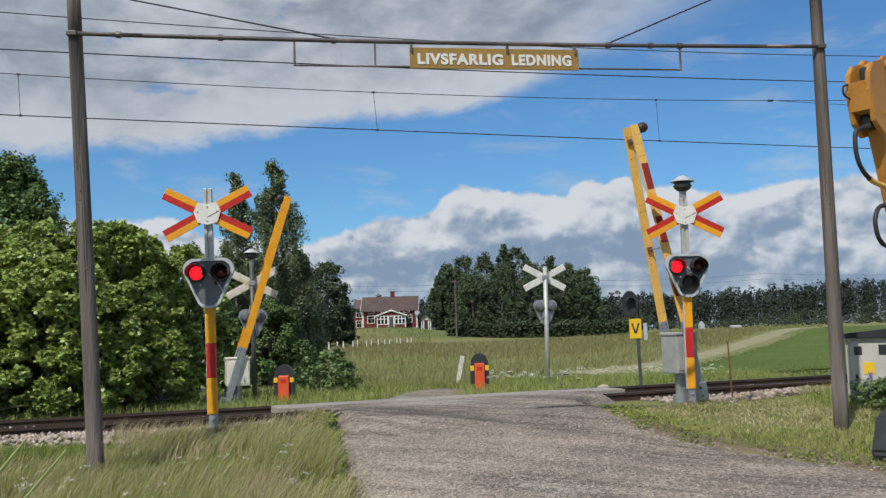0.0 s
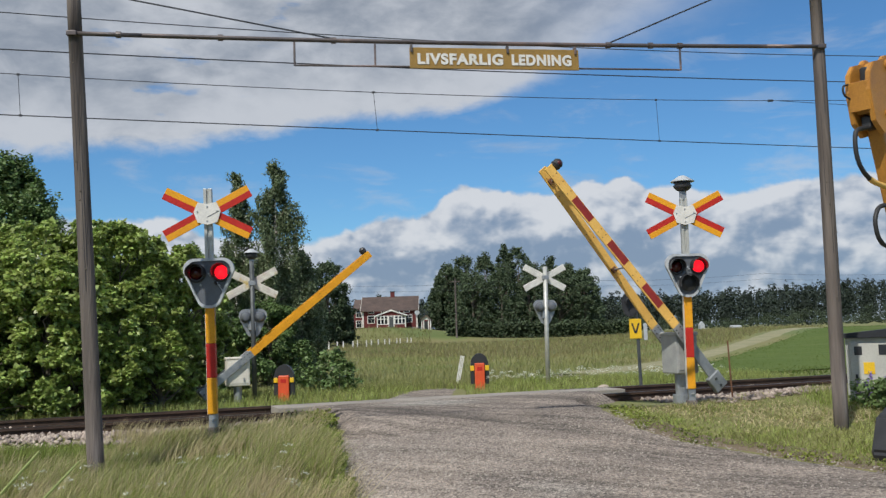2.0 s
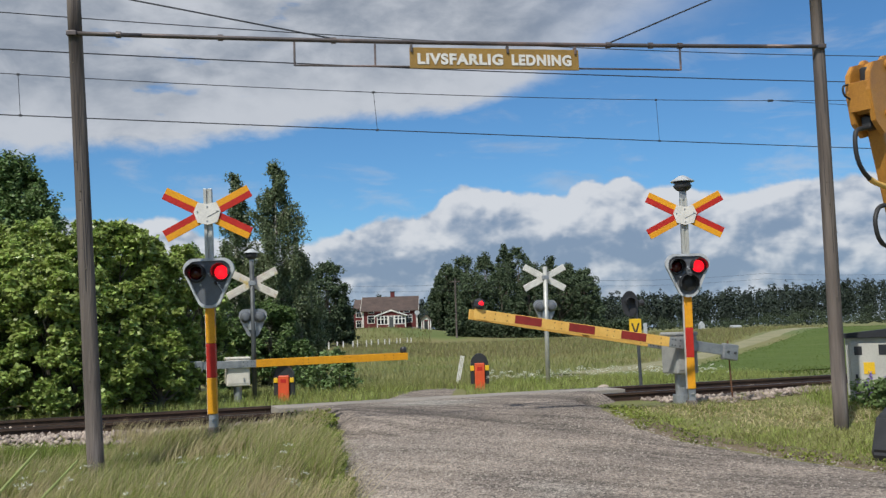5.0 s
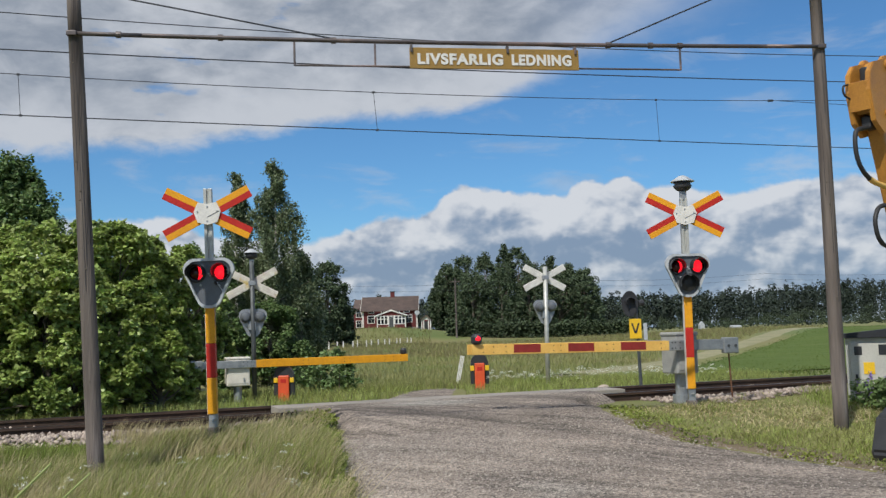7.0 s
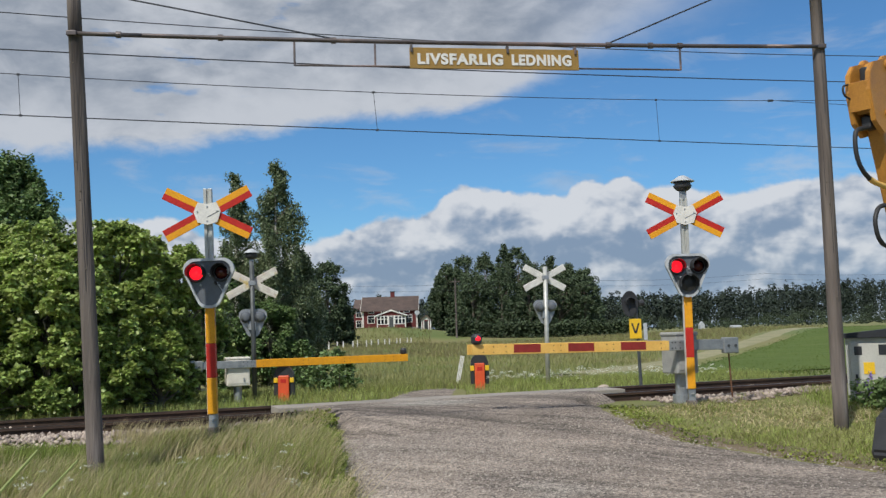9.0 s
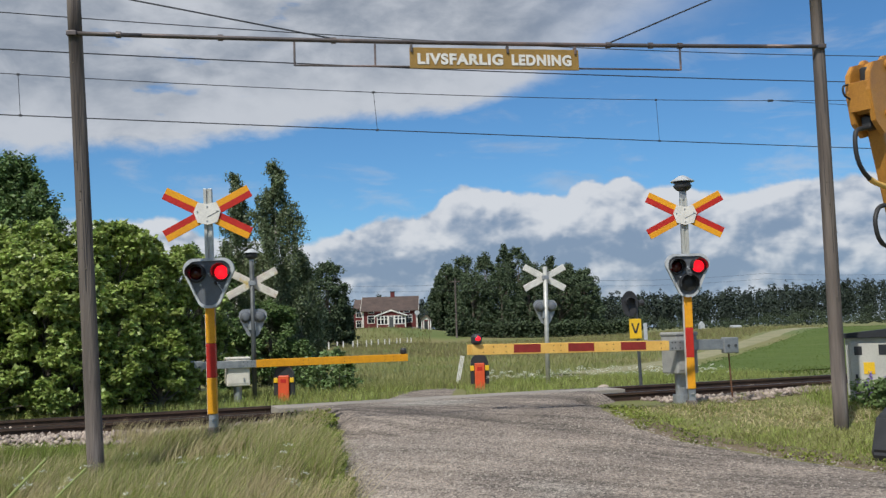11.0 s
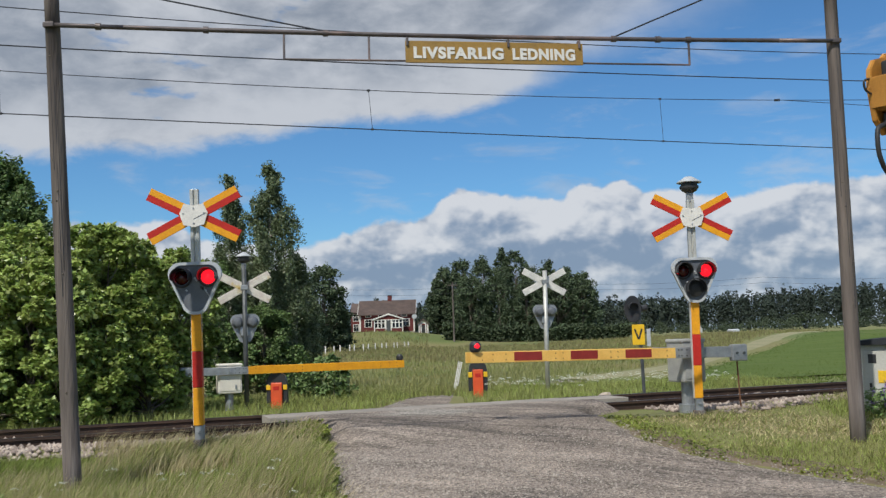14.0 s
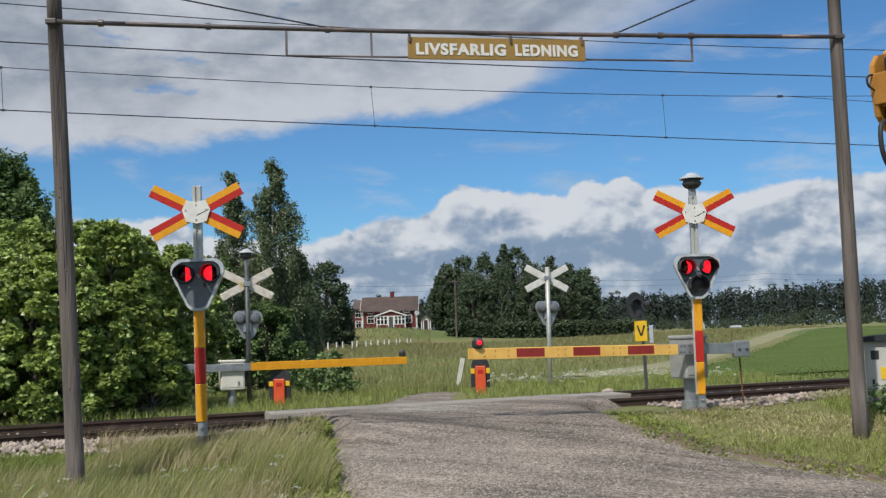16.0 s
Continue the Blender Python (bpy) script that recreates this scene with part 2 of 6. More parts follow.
M_POLE = mat("weathered_pole_wood", (0.165, 0.14, 0.125), (0.06, 0.05, 0.048), 9.0, 0.85, bump=0.8, fine=55, stretch=(1, 1, 0.06), stain=(0.21, 0.19, 0.18), stain_at=0.58)
M_BEAM = mat("dark_steel_tube", (0.13, 0.115, 0.115), (0.08, 0.07, 0.075), 5, 0.5, metal=0.5, stain=(0.20, 0.15, 0.14), stain_at=0.56)
M_WIRE = mat("wire_metal", (0.05, 0.055, 0.065), None, 5, 0.5, metal=0.5, bump=0)
M_SIGN = mat("ochre_sign_enamel", (0.33, 0.20, 0.045), (0.27, 0.165, 0.04), 4, 0.45, bump=0.05)
M_WHITE = mat("weathered_white_paint", (0.74, 0.73, 0.70), (0.60, 0.60, 0.58), 7, 0.5, bump=0.08, stain=(0.42, 0.40, 0.36), stain_at=0.68)
M_LICHEN = mat("white_paint_with_lichen", (0.72, 0.70, 0.62), (0.58, 0.52, 0.48), 8, 0.6, bump=0.2, stain=(0.62, 0.47, 0.12), stain_at=0.55)
M_ALU = mat("grey_aluminium_profile", (0.52, 0.53, 0.50), (0.40, 0.41, 0.40), 9, 0.5, metal=0.4, bump=0.06)
M_GALV = mat("galvanised_steel", (0.40, 0.42, 0.44), (0.29, 0.31, 0.33), 8, 0.45, metal=0.6, bump=0.1)
M_DARKPOST = mat("dark_green_grey_post", (0.10, 0.11, 0.115), (0.06, 0.07, 0.075), 6, 0.5, metal=0.3)
M_YELLOW = mat("traffic_yellow_paint", (0.78, 0.36, 0.02), (0.68, 0.30, 0.02), 6, 0.45, bump=0.06, spec=0.25)
M_LEMON = mat("lemon_yellow", (0.82, 0.52, 0.02), (0.74, 0.46, 0.02), 6, 0.45, bump=0.03)
M_PALEYEL = mat("faded_boom_yellow", (0.84, 0.53, 0.14), (0.74, 0.43, 0.10), 5, 0.45, bump=0.08, stain=(0.45, 0.24, 0.07), stain_at=0.66)
M_RED = mat("signal_red_paint", (0.50, 0.030, 0.022), (0.42, 0.026, 0.02), 7, 0.45, bump=0.06, spec=0.25)
M_BOOMRED = mat("dark_red_reflective", (0.30, 0.03, 0.025), (0.23, 0.025, 0.02), 7, 0.4, bump=0.06)
M_ORANGE = mat("orange_red_plastic", (0.72, 0.10, 0.03), (0.60, 0.08, 0.025), 6, 0.45, bump=0.05)
M_BLACK = mat("black_plastic", (0.022, 0.023, 0.026), (0.035, 0.036, 0.04), 5, 0.45, bump=0.05)
M_HEAD = mat("signal_grey_board", (0.13, 0.145, 0.165), (0.09, 0.10, 0.12), 6, 0.45, bump=0.05)
M_RIM = mat("pale_grey_rim", (0.48, 0.51, 0.54), (0.36, 0.39, 0.42), 8, 0.45, bump=0.05)
M_BOX = mat("grey_machine_case", (0.36, 0.37, 0.36), (0.28, 0.29, 0.29), 5, 0.55, bump=0.1)
M_CREAM = mat("cream_machine_case", (0.76, 0.73, 0.65), (0.66, 0.63, 0.56), 5, 0.55, bump=0.1)
M_KIOSK = mat("pale_grey_kiosk_paint", (0.50, 0.50, 0.46), (0.42, 0.42, 0.39), 3, 0.6, bump=0.1)
M_SLATE = mat("dark_roof_metal", (0.028, 0.031, 0.038), (0.02, 0.023, 0.028), 4, 0.7, spec=0.25)
M_DIGGER = mat("digger_yellow_paint", (0.50, 0.235, 0.04), (0.38, 0.175, 0.035), 4, 0.45, bump=0.1, stain=(0.20, 0.12, 0.05), stain_at=0.63)
M_RUBBER = mat("black_rubber", (0.03, 0.03, 0.032), None, 6, 0.6, bump=0.05)
M_RUST = mat("rusty_iron", (0.20, 0.09, 0.045), (0.12, 0.06, 0.035), 12, 0.85, bump=0.3)
M_LAMPON = glow("lit_red_lamp", (1.0, 0.010, 0.022), 1.5)
M_LAMPOFF = mat("unlit_red_lamp", (0.10, 0.012, 0.012), (0.05, 0.01, 0.01), 40, 0.15, bump=0)
M_FALU = mat("falun_red_boards", (0.135, 0.026, 0.026), (0.10, 0.022, 0.022), 1.2, 0.85, bump=0.4, stretch=(5, 5, 0.3))
M_TILE = mat("brown_roof_tiles", (0.125, 0.09, 0.08), (0.085, 0.065, 0.06), 0.8, 0.85, bump=0.6, fine=6)
M_TRIM = mat("white_house_trim", (0.78, 0.77, 0.74), None, 3, 0.5, bump=0.02)
M_PANE = mat("dark_window_glass", (0.02, 0.025, 0.03), None, 2, 0.05, bump=0, spec=0.8)
M_BARK = mat("grey_bark", (0.16, 0.135, 0.11), (0.09, 0.08, 0.065), 9, 0.95, bump=0.8, fine=30)
M_BIRCH = mat("white_birch_bark", (0.62, 0.60, 0.56), (0.42, 0.40, 0.37), 5, 0.8, bump=0.3, stain=(0.05, 0.045, 0.04), stain_at=0.6, stretch=(1, 1, 2.5))
M_LEAF = mat("bright_maple_leaf", (0.36, 0.45, 0.125), (0.23, 0.32, 0.085), 0.5, 0.38, bump=0, island=0.45, trans=0.3, spec=0.6)
M_LEAFD = mat("dark_leaf", (0.15, 0.225, 0.075), (0.10, 0.17, 0.055), 0.35, 0.55, bump=0, island=0.4, trans=0.22)
M_LEAFB = mat("birch_leaf", (0.175, 0.22, 0.115), (0.12, 0.165, 0.085), 0.4, 0.4, bump=0, island=0.4, trans=0.25)
M_FAR = mat("far_foliage", (0.085, 0.122, 0.062), (0.055, 0.088, 0.047), 0.12, 0.8, bump=0, island=0.35, trans=0.1)
M_SPRUCE = mat("spruce_foliage", (0.027, 0.042, 0.029), (0.019, 0.032, 0.024), 0.05, 0.85, bump=0, island=0.35)
M_FRINGE = mat("forest_edge_foliage", (0.048, 0.070, 0.034), (0.032, 0.050, 0.027), 0.05, 0.85, bump=0, island=0.3)
M_HEDGE = mat("hedge_foliage", (0.052, 0.078, 0.034), (0.037, 0.058, 0.026), 0.3, 0.8, bump=0, island=0.35)
M_GRASS = mat("verge_grass", (0.24, 0.30, 0.07), (0.33, 0.345, 0.12), 0.9, 0.6, bump=0, island=0.65, trans=0.35)
M_WEED = mat("roadside_weed_leaf", (0.25, 0.29, 0.05), (0.17, 0.22, 0.045), 1.2, 0.55, bump=0, island=0.4, trans=0.3)
M_STRAW = mat("dry_seed_grass", (0.52, 0.45, 0.27), (0.42, 0.36, 0.20), 1.0, 0.7, bump=0, island=0.3, trans=0.3)
M_STALK = mat("pale_green_stalk", (0.40, 0.46, 0.19), (0.33, 0.39, 0.15), 6, 0.6, bump=0, trans=0.3)
M_STRAW2 = mat("ripening_grass", (0.24, 0.205, 0.10), (0.19, 0.185, 0.08), 0.2, 0.7, bump=0, island=0.2, trans=0.3)
M_MEADOW = mat("meadow_grass", (0.22, 0.265, 0.085), (0.31, 0.275, 0.125), 0.10, 0.7, bump=0, island=0.22, trans=0.3)
M_UMBEL = mat("white_umbel_flower", (0.72, 0.74, 0.66), (0.62, 0.65, 0.55), 9, 0.7, bump=0, trans=0.2)
M_LUPIN = mat("violet_lupin_flower", (0.20, 0.14, 0.42), (0.30, 0.22, 0.50), 9, 0.7, bump=0)


# ---- mesh helpers ----
def thing(name, m, label, category, group="", kind=""):
    """An Empty at the base of a thing that has parts."""
    ob = new(name)
    ob.matrix_world = m
    return tagged(ob, label, category, group, kind)


def part(name, bm, material, parent=None, label="", smooth=False, m=None):
    me = bpy.data.meshes.new(name)
    bm.normal_update()
    bm.to_mesh(me)
    bm.free()
    for mm in (material if isinstance(material, (list, tuple)) else [material]):
        me.materials.append(mm)
    if smooth:
        for p in me.polygons:
            p.use_smooth = True
    ob = new(name, me)
    if parent:
        ob.parent = parent
    if m is not None:
        ob.matrix_basis = m
    return tagged(ob, label)


def box(bm, x0, x1, y0, y1, z0, z1, bevel=0.0, m=None):
    r = bmesh.ops.create_cube(bm, size=1.0)
    vs = r["verts"]
    for v in vs:
        v.co = Vector(((x0 + x1) / 2 + v.co.x * (x1 - x0), (y0 + y1) / 2 + v.co.y * (y1 - y0), (z0 + z1) / 2 + v.co.z * (z1 - z0)))
    if m is not None:
        bmesh.ops.transform(bm, matrix=m, verts=vs)
    if bevel:
        es = list({e for v in vs for e in v.link_edges})
        bmesh.ops.bevel(bm, geom=es, offset=bevel, segments=2, affect="EDGES", profile=0.5)
    return bm


def boxed(*a, **k):
    return box(bmesh.new(), *a, **k)


def tube(bm, p, q, r0, r1=None, seg=10, cap=True):
    """A tapered tube from p to q."""
    p, q = Vector(p), Vector(q)
    r1 = r0 if r1 is None else r1
    d = (q - p)
    mt = Matrix.Translation((p + q) / 2) @ d.to_track_quat("Z", "Y").to_matrix().to_4x4()
    bmesh.ops.create_cone(bm, cap_ends=cap, segments=seg, radius1=r0, radius2=r1, depth=d.length, matrix=mt)
    return bm


def lathe(bm, profile, seg=20, m=None):
    """Turns a profile of (radius, height) about z."""
    rings = []
    for r, z in profile:
        rings.append([bm.verts.new((r * math.cos(2 * math.pi * i / seg), r * math.sin(2 * math.pi * i / seg), z)) for i in range(seg)])
    for a, b in zip(rings, rings[1:]):
        for i in range(seg):
            bm.faces.new((a[i], a[(i + 1) % seg], b[(i + 1) % seg], b[i]))
    for ring, flip in ((rings[0], True), (rings[-1], False)):
        bm.faces.new(ring[::-1] if flip else ring)
    if m is not None:
        bmesh.ops.transform(bm, matrix=m, verts=[v for ring in rings for v in ring])
    return bm


def slab(bm, outline, y0, y1, m=None):
    """An outline of (x, z), given anticlockwise as seen from -y, made solid between y0 (front) and y1."""
    f = [bm.verts.new((x, y0, z)) for x, z in outline]
    b = [bm.verts.new((x, y1, z)) for x, z in outline]
    bm.faces.new(f)
    bm.faces.new(b[::-1])
    n = len(f)
    for i in range(n):
        bm.faces.new((f[(i + 1) % n], f[i], b[i], b[(i + 1) % n]))
    if m is not None:
        bmesh.ops.transform(bm, matrix=m, verts=f + b)
    return bm


def sweep(name, pts, r, material, parent=None, label=""):
    """A round cable or hose through points."""
    cu = bpy.data.curves.new(name, "CURVE")
    cu.dimensions, cu.bevel_depth, cu.bevel_resolution = "3D", r, 2
    sp = cu.splines.new("POLY")
    sp.points.add(len(pts) - 1)
    for q, p in zip(sp.points, pts):
        q.co = (*p, 1)
    cu.materials.append(material)
    ob = new(name, cu)
    if parent:
        ob.parent = parent
    return tagged(ob, label)


def soup(name, verts, faces, material, parent=None, label="", kind="", category=""):
    """One mesh from computed arrays (leaves, grass, stones)."""
    me = bpy.data.meshes.new(name)
    verts, faces = np.asarray(verts, np.float32), np.asarray(faces, np.int32)
    me.vertices.add(len(verts))
    me.vertices.foreach_set("co", verts.ravel())
    k = faces.shape[1]
    me.loops.add(faces.size)
    me.loops.foreach_set("vertex_index", faces.ravel())
    me.polygons.add(len(faces))
    me.polygons.foreach_set("loop_start", np.arange(0, faces.size, k, dtype=np.int32))
    me.update(calc_edges=True)
    me.materials.append(material)
    ob = new(name, me)
    if parent:
        ob.parent = parent
    return tagged(ob, label, category, "", kind)


# ---- ground ----
TA, TU, TN = Vector((-5.83, 12.48)), Vector((0.940, 0.3415)), Vector((-0.3415, 0.940))   # near rail: a point, its run, the way across
S_KEYS = np.array([-400, -13.5, -8.0, -6.0, -4.5, -3.2, -1.6, -1.0, 2.6, 4.0, 7.0, 10, 14, 25, 60, 125, 150, 220, 420, 3500])
S_Z = np.array([0.0, 0.0, 0.06, 0.14, 0.24, 0.34, 0.46, 0.42, 0.36, 0.31, 0.28, 0.18, 0.05, 0.0, 0.08, 0.35, 0.5, 0.5, -0.8, -2.0])


def across(x, y):
    return (x - TA.x) * TN.x + (y - TA.y) * TN.y


def along(x, y):
    return (x - TA.x) * TU.x + (y - TA.y) * TU.y


def gz(x, y):
    """Height of the ground; takes numbers or arrays."""
    x, y = np.asarray(x, float), np.asarray(y, float)
    z = np.interp(across(x, y), S_KEYS, S_Z)
    k = np.clip((y - 128) / 22, 0, 1)
    z = z + 2.4 * k * k * (3 - 2 * k) * np.exp(-((x + 11) / 16) ** 2)
    k2 = np.clip((y - 30) / 45, 0, 1) * np.clip((x - 8) / 22, 0, 1)
    z = z + 1.0 * k2 * np.exp(-(np.maximum(y - 75, 0) / 60) ** 2)
    near = np.clip(1 - np.abs(y - 12) / 40, 0, 1)
    z = z + np.where(x < 0, 0.06, 0.022) * np.clip(x, -6, 6) * np.clip((-0.9 - across(x, y)) / 1.2, 0, 1) * np.clip((y + 5) / 10, 0, 1)
    return z + 0.03 * near * np.sin(x * 1.3 + y * 0.7) * np.sin(y * 0.9 - x * 0.4)


def P3(x, y, dz=0.0):
    return (x, y, float(gz(x, y)) + dz)


def ground_sheet():
    ax = np.concatenate([-np.geomspace(3500, 42, 26), np.arange(-40, 40.1, 0.5), np.geomspace(42, 3500, 26)])
    ay = np.concatenate([-np.geomspace(3500, 12, 16), np.arange(-10, 45, 0.5), np.arange(45, 240, 3.0), np.geomspace(240, 3500, 20)])
    X, Y = np.meshgrid(ax, ay)
    v = np.stack([X, Y, gz(X, Y)], -1).reshape(-1, 3)
    nx, ny = len(ax), len(ay)
    i = np.arange((ny - 1) * (nx - 1))
    a = (i // (nx - 1)) * nx + i % (nx - 1)
    ob = soup("ground", v, np.stack([a, a + 1, a + nx + 1, a + nx], -1), M_GROUND, label="grassy meadow ground reaching to the horizon", kind="structure", category="ground")
    for p in ob.data.polygons:
        p.use_smooth = True


def ribbon(name, left, right, material, lift, label, category, n=60, m=10, wob=0.0, thick=0.0):
    """A surface between two edges (lists of x, y), lying on the ground."""
    def samp(pts):
        pts = np.array(pts, float)
        d = np.concatenate([[0], np.cumsum(np.hypot(*np.diff(pts, axis=0).T))])
        t = np.linspace(0, d[-1], n)
        return np.stack([np.interp(t, d, pts[:, 0]), np.interp(t, d, pts[:, 1])], -1)
    a, b = samp(left), samp(right)
    rng = np.random.default_rng(len(name))
    ea, eb = rng.normal(0, wob, n), rng.normal(0, wob, n)
    k = np.linspace(0, 1, m)[None, :, None]
    g = a[:, None] * (1 - k) + b[:, None] * k
    g[:, 0, 0] += ea
    g[:, -1, 0] += eb
    z = gz(g[..., 0], g[..., 1]) + lift
    z[:, 0] -= lift + 0.02
    z[:, -1] -= lift + 0.02
    v = np.concatenate([g, z[..., None]], -1).reshape(-1, 3)
    i = np.arange((n - 1) * (m - 1))
    q = (i // (m - 1)) * m + i % (m - 1)
    ob = soup(name, v, np.stack([q, q + 1, q + m + 1, q + m], -1), material, label=label, kind="structure", category=category)
    for p in ob.data.polygons:
        p.use_smooth = True
    return ob


ground_sheet()
ROAD_L = [(2.5, -12), (1.2, 0), (-0.15, 5.5), (-0.89, 8.7), (-1.05, 9.7), (-1.25, 10.9), (-1.53, 12.7), (-1.75, 14.0)]
ROAD_R = [(11, -8), (8.2, 3), (5.4, 6.6), (4.02, 8.86), (3.77, 9.4), (3.27, 10.15), (2.56, 11.1), (2.25, 12.2), (2.15, 14.0), (2.1, 15.6)]
road = ribbon("road", ROAD_L, ROAD_R, M_ROAD, 0.035, "grey worn gravel road with dark wheel tracks", "road", 90, 24, 0.05)
ribbon("road_shoulder", [(x - 0.06, y) for x, y in ROAD_R[2:8]], [(x + 0.45 + 0.12 * math.sin(y * 2.1), y + 0.22) for x, y in ROAD_R[2:8]], M_DIRT, 0.022, "bare brown earth shoulder between gravel and grass", "road shoulder", 70, 6, 0.06)
ribbon("road_beyond", [(-1.6, 17.5), (-1.3, 20), (-0.6, 24.0), (3.5, 33)], [(0.6, 18.3), (0.25, 20.5), (0.3, 24.0), (5.0, 32.1)], M_ROAD, 0.012, "narrow gravel road beyond the railway", "road", 40, 8, 0.05)
ribbon("farm_track", [(3.5, 33), (9, 42), (25, 75), (48, 118)], [(5.0, 32.1), (10.4, 41.1), (26.9, 74.3), (50.4, 116.8)], M_TRACKROAD, 0.05, "pale grassy farm track across the fields", "road", 60, 6, 0.1)
ribbon("crop_field", [(5.0, 27), (10.6, 41), (27.1, 74.2), (50.6, 116.6)], [(60, 20), (80, 40), (110, 72), (140, 110)], M_CROP, 0.04, "fresh green crop field", "field", 60, 30, 0.1)


# ---- railway ----
def track_pt(a, s, z=0.0):
    p = TA + TU * a + TN * s
    return Vector((p.x, p.y, z))


TRACK_M = Matrix(((TU.x, TN.x, 0, TA.x), (TU.y, TN.y, 0, TA.y), (0, 0, 1, 0), (0, 0, 0, 1)))
RAIL_Z = 0.545


def railway():
    rng = np.random.default_rng(5)
    tr = thing("railway_track", TRACK_M, "single railway track with rusty rails on ballast", "railway track")
    for s in (0.0, 1.505):
        prof = [(-0.07, 0), (0.07, 0), (0.07, 0.014), (0.012, 0.03), (0.012, 0.105), (0.036, 0.118), (0.036, 0.15), (-0.036, 0.15), (-0.036, 0.118), (-0.012, 0.105), (-0.012, 0.03), (-0.07, 0.014)]
        bm = bmesh.new()
        slab(bm, prof, -60, 70, pose(0, s, RAIL_Z - 0.155, 0, 0, -90))
        part("rail", bm, M_RAIL, tr, "rusty steel rail")
        part("rail_head", boxed(-60, 70, s - 0.03, s + 0.03, RAIL_Z - 0.006, RAIL_Z), M_RAILTOP, tr)
    proto = None
    for i in range(-30, 60):
        a = i * 0.65
        if 3.6 < a < 9.6:
            continue
        if proto is None:
            me = part("sleeper", boxed(-0.12, 0.12, -1.3, 1.3, -0.2, 0, 0.015), M_SLEEPER, tr)
            proto = me.data
            me.matrix_basis = pose(a, 0.75, RAIL_Z - 0.155)
        else:
            o = new("sleeper", proto)
            o.parent = tr
            o.matrix_basis = pose(a, 0.75, RAIL_Z - 0.155, 0, 0, rng.normal(0, 0.6))
    # ballast bed and its stones
    bm = bmesh.new()
    slab(bm, [(-1.7, 0.26), (2.75, 0.26), (2.1, RAIL_Z - 0.165), (-0.55, RAIL_Z - 0.165)], -60, 70, pose(0, 0, 0, 0, 0, -90) @ Matrix.Diagonal((-1, 1, 1, 1)))
    bmesh.ops.reverse_faces(bm, faces=bm.faces)
    part("ballast_bed", bm, M_BALLAST, tr, "bed of crushed stone")
    n = 17000
    a = rng.uniform(-6, 17, n)
    s = np.where(rng.random(n) < 0.75, rng.uniform(-2.3, 0.0, n), rng.uniform(0.0, 2.9, n))
    keep = ~((a > 3.7) & (a < 9.5)) & ((a > 6) | (s > -1.35 + 0.2 * np.sin(a * 2.3)))
    a, s = a[keep], s[keep]
    top = np.maximum(np.interp(s, [-1.9, -0.55, 2.1, 2.75, 3], [0.36, RAIL_Z - 0.165, RAIL_Z - 0.165, 0.38, 0.36]), gz(TA.x + TU.x * a + TN.x * s, TA.y + TU.y * a + TN.y * s))
    r = rng.uniform(0.022, 0.05, len(a))
    oc = np.array([(1, 0, 0), (0, 1, 0), (-1, 0, 0), (0, -1, 0), (0, 0, 0.8), (0, 0, -0.8)], float)
    of = np.array([(0, 1, 4), (1, 2, 4), (2, 3, 4), (3, 0, 4), (1, 0, 5), (2, 1, 5), (3, 2, 5), (0, 3, 5)])
    an = rng.uniform(0, 6.28, len(a))
    base = oc[None] * r[:, None, None] * rng.uniform(0.6, 1.4, (len(a), 6, 1))
    c, w = np.cos(an)[:, None], np.sin(an)[:, None]
    v = np.stack([base[..., 0] * c - base[..., 1] * w + a[:, None], base[..., 0] * w + base[..., 1] * c + s[:, None], base[..., 2] + (top + r * 0.4)[:, None]], -1)
    f = (of[None] + 6 * np.arange(len(a))[:, None, None]).reshape(-1, 3)
    soup("ballast_stone", v.reshape(-1, 3), f, M_STONE, tr, "loose crushed ballast stones", "stuff")
    # crossing deck of slabs between and beside the rails
    deck = thing("crossing_deck", TRACK_M, "worn concrete slabs laid across the rails", "level crossing")
    for s0, s1 in ((0.77, 1.43),):
        for j in range(6):
            a0 = 3.75 + j
            bmx = boxed(-0.492, 0.492, s0 + 0.005, s1 - 0.005, -0.14, rng.uniform(-0.004, 0.006), 0.008)
            part("slab", bmx, M_CONC, deck, m=pose(a0 + 0.5, 0, RAIL_Z + 0.005))


railway()


def crossing_ramp():
    """Gravel ramp from the road up to the rails."""
    n, m = 30, 12
    a, sv = np.meshgrid(np.linspace(0, 1, n), np.linspace(-2.6, 0.76, m))
    lo = np.interp(sv, [-2.6, -0.8, -0.1, 1], [4.02, 4.2, 4.05, 3.9])
    hi = np.interp(sv, [-2.6, -0.8, -0.1, 1], [7.62, 8.2, 9.2, 9.5])
    a = lo + (hi - lo) * a
    x, y = TA.x + TU.x * a + TN.x * sv, TA.y + TU.y * a + TN.y * sv
    g = gz(x, y)
    k = np.clip((sv + 2.6) / 2.2, 0, 1)
    z = g + 0.03 + (RAIL_Z + 0.012 - g - 0.03) * k
    edge = np.minimum(np.linspace(0, 1, n), np.linspace(1, 0, n))[None] * np.ones((m, 1))
    skirt = np.clip(1 - edge / 0.07, 0, 1)
    z = z * (1 - skirt) + (g - 0.06) * skirt
    v = np.stack([x, y, z], -1).reshape(-1, 3)
    i = np.arange((m - 1) * (n - 1))
    q = (i // (n - 1)) * n + i % (n - 1)
    ob = soup("road_ramp", v, np.stack([q, q + 1, q + n + 1, q + n], -1), M_ROAD, None, "gravel ramp of the road up to the rails", "structure", "road")
    for p in ob.data.polygons:
        p.use_smooth = True


crossing_ramp()


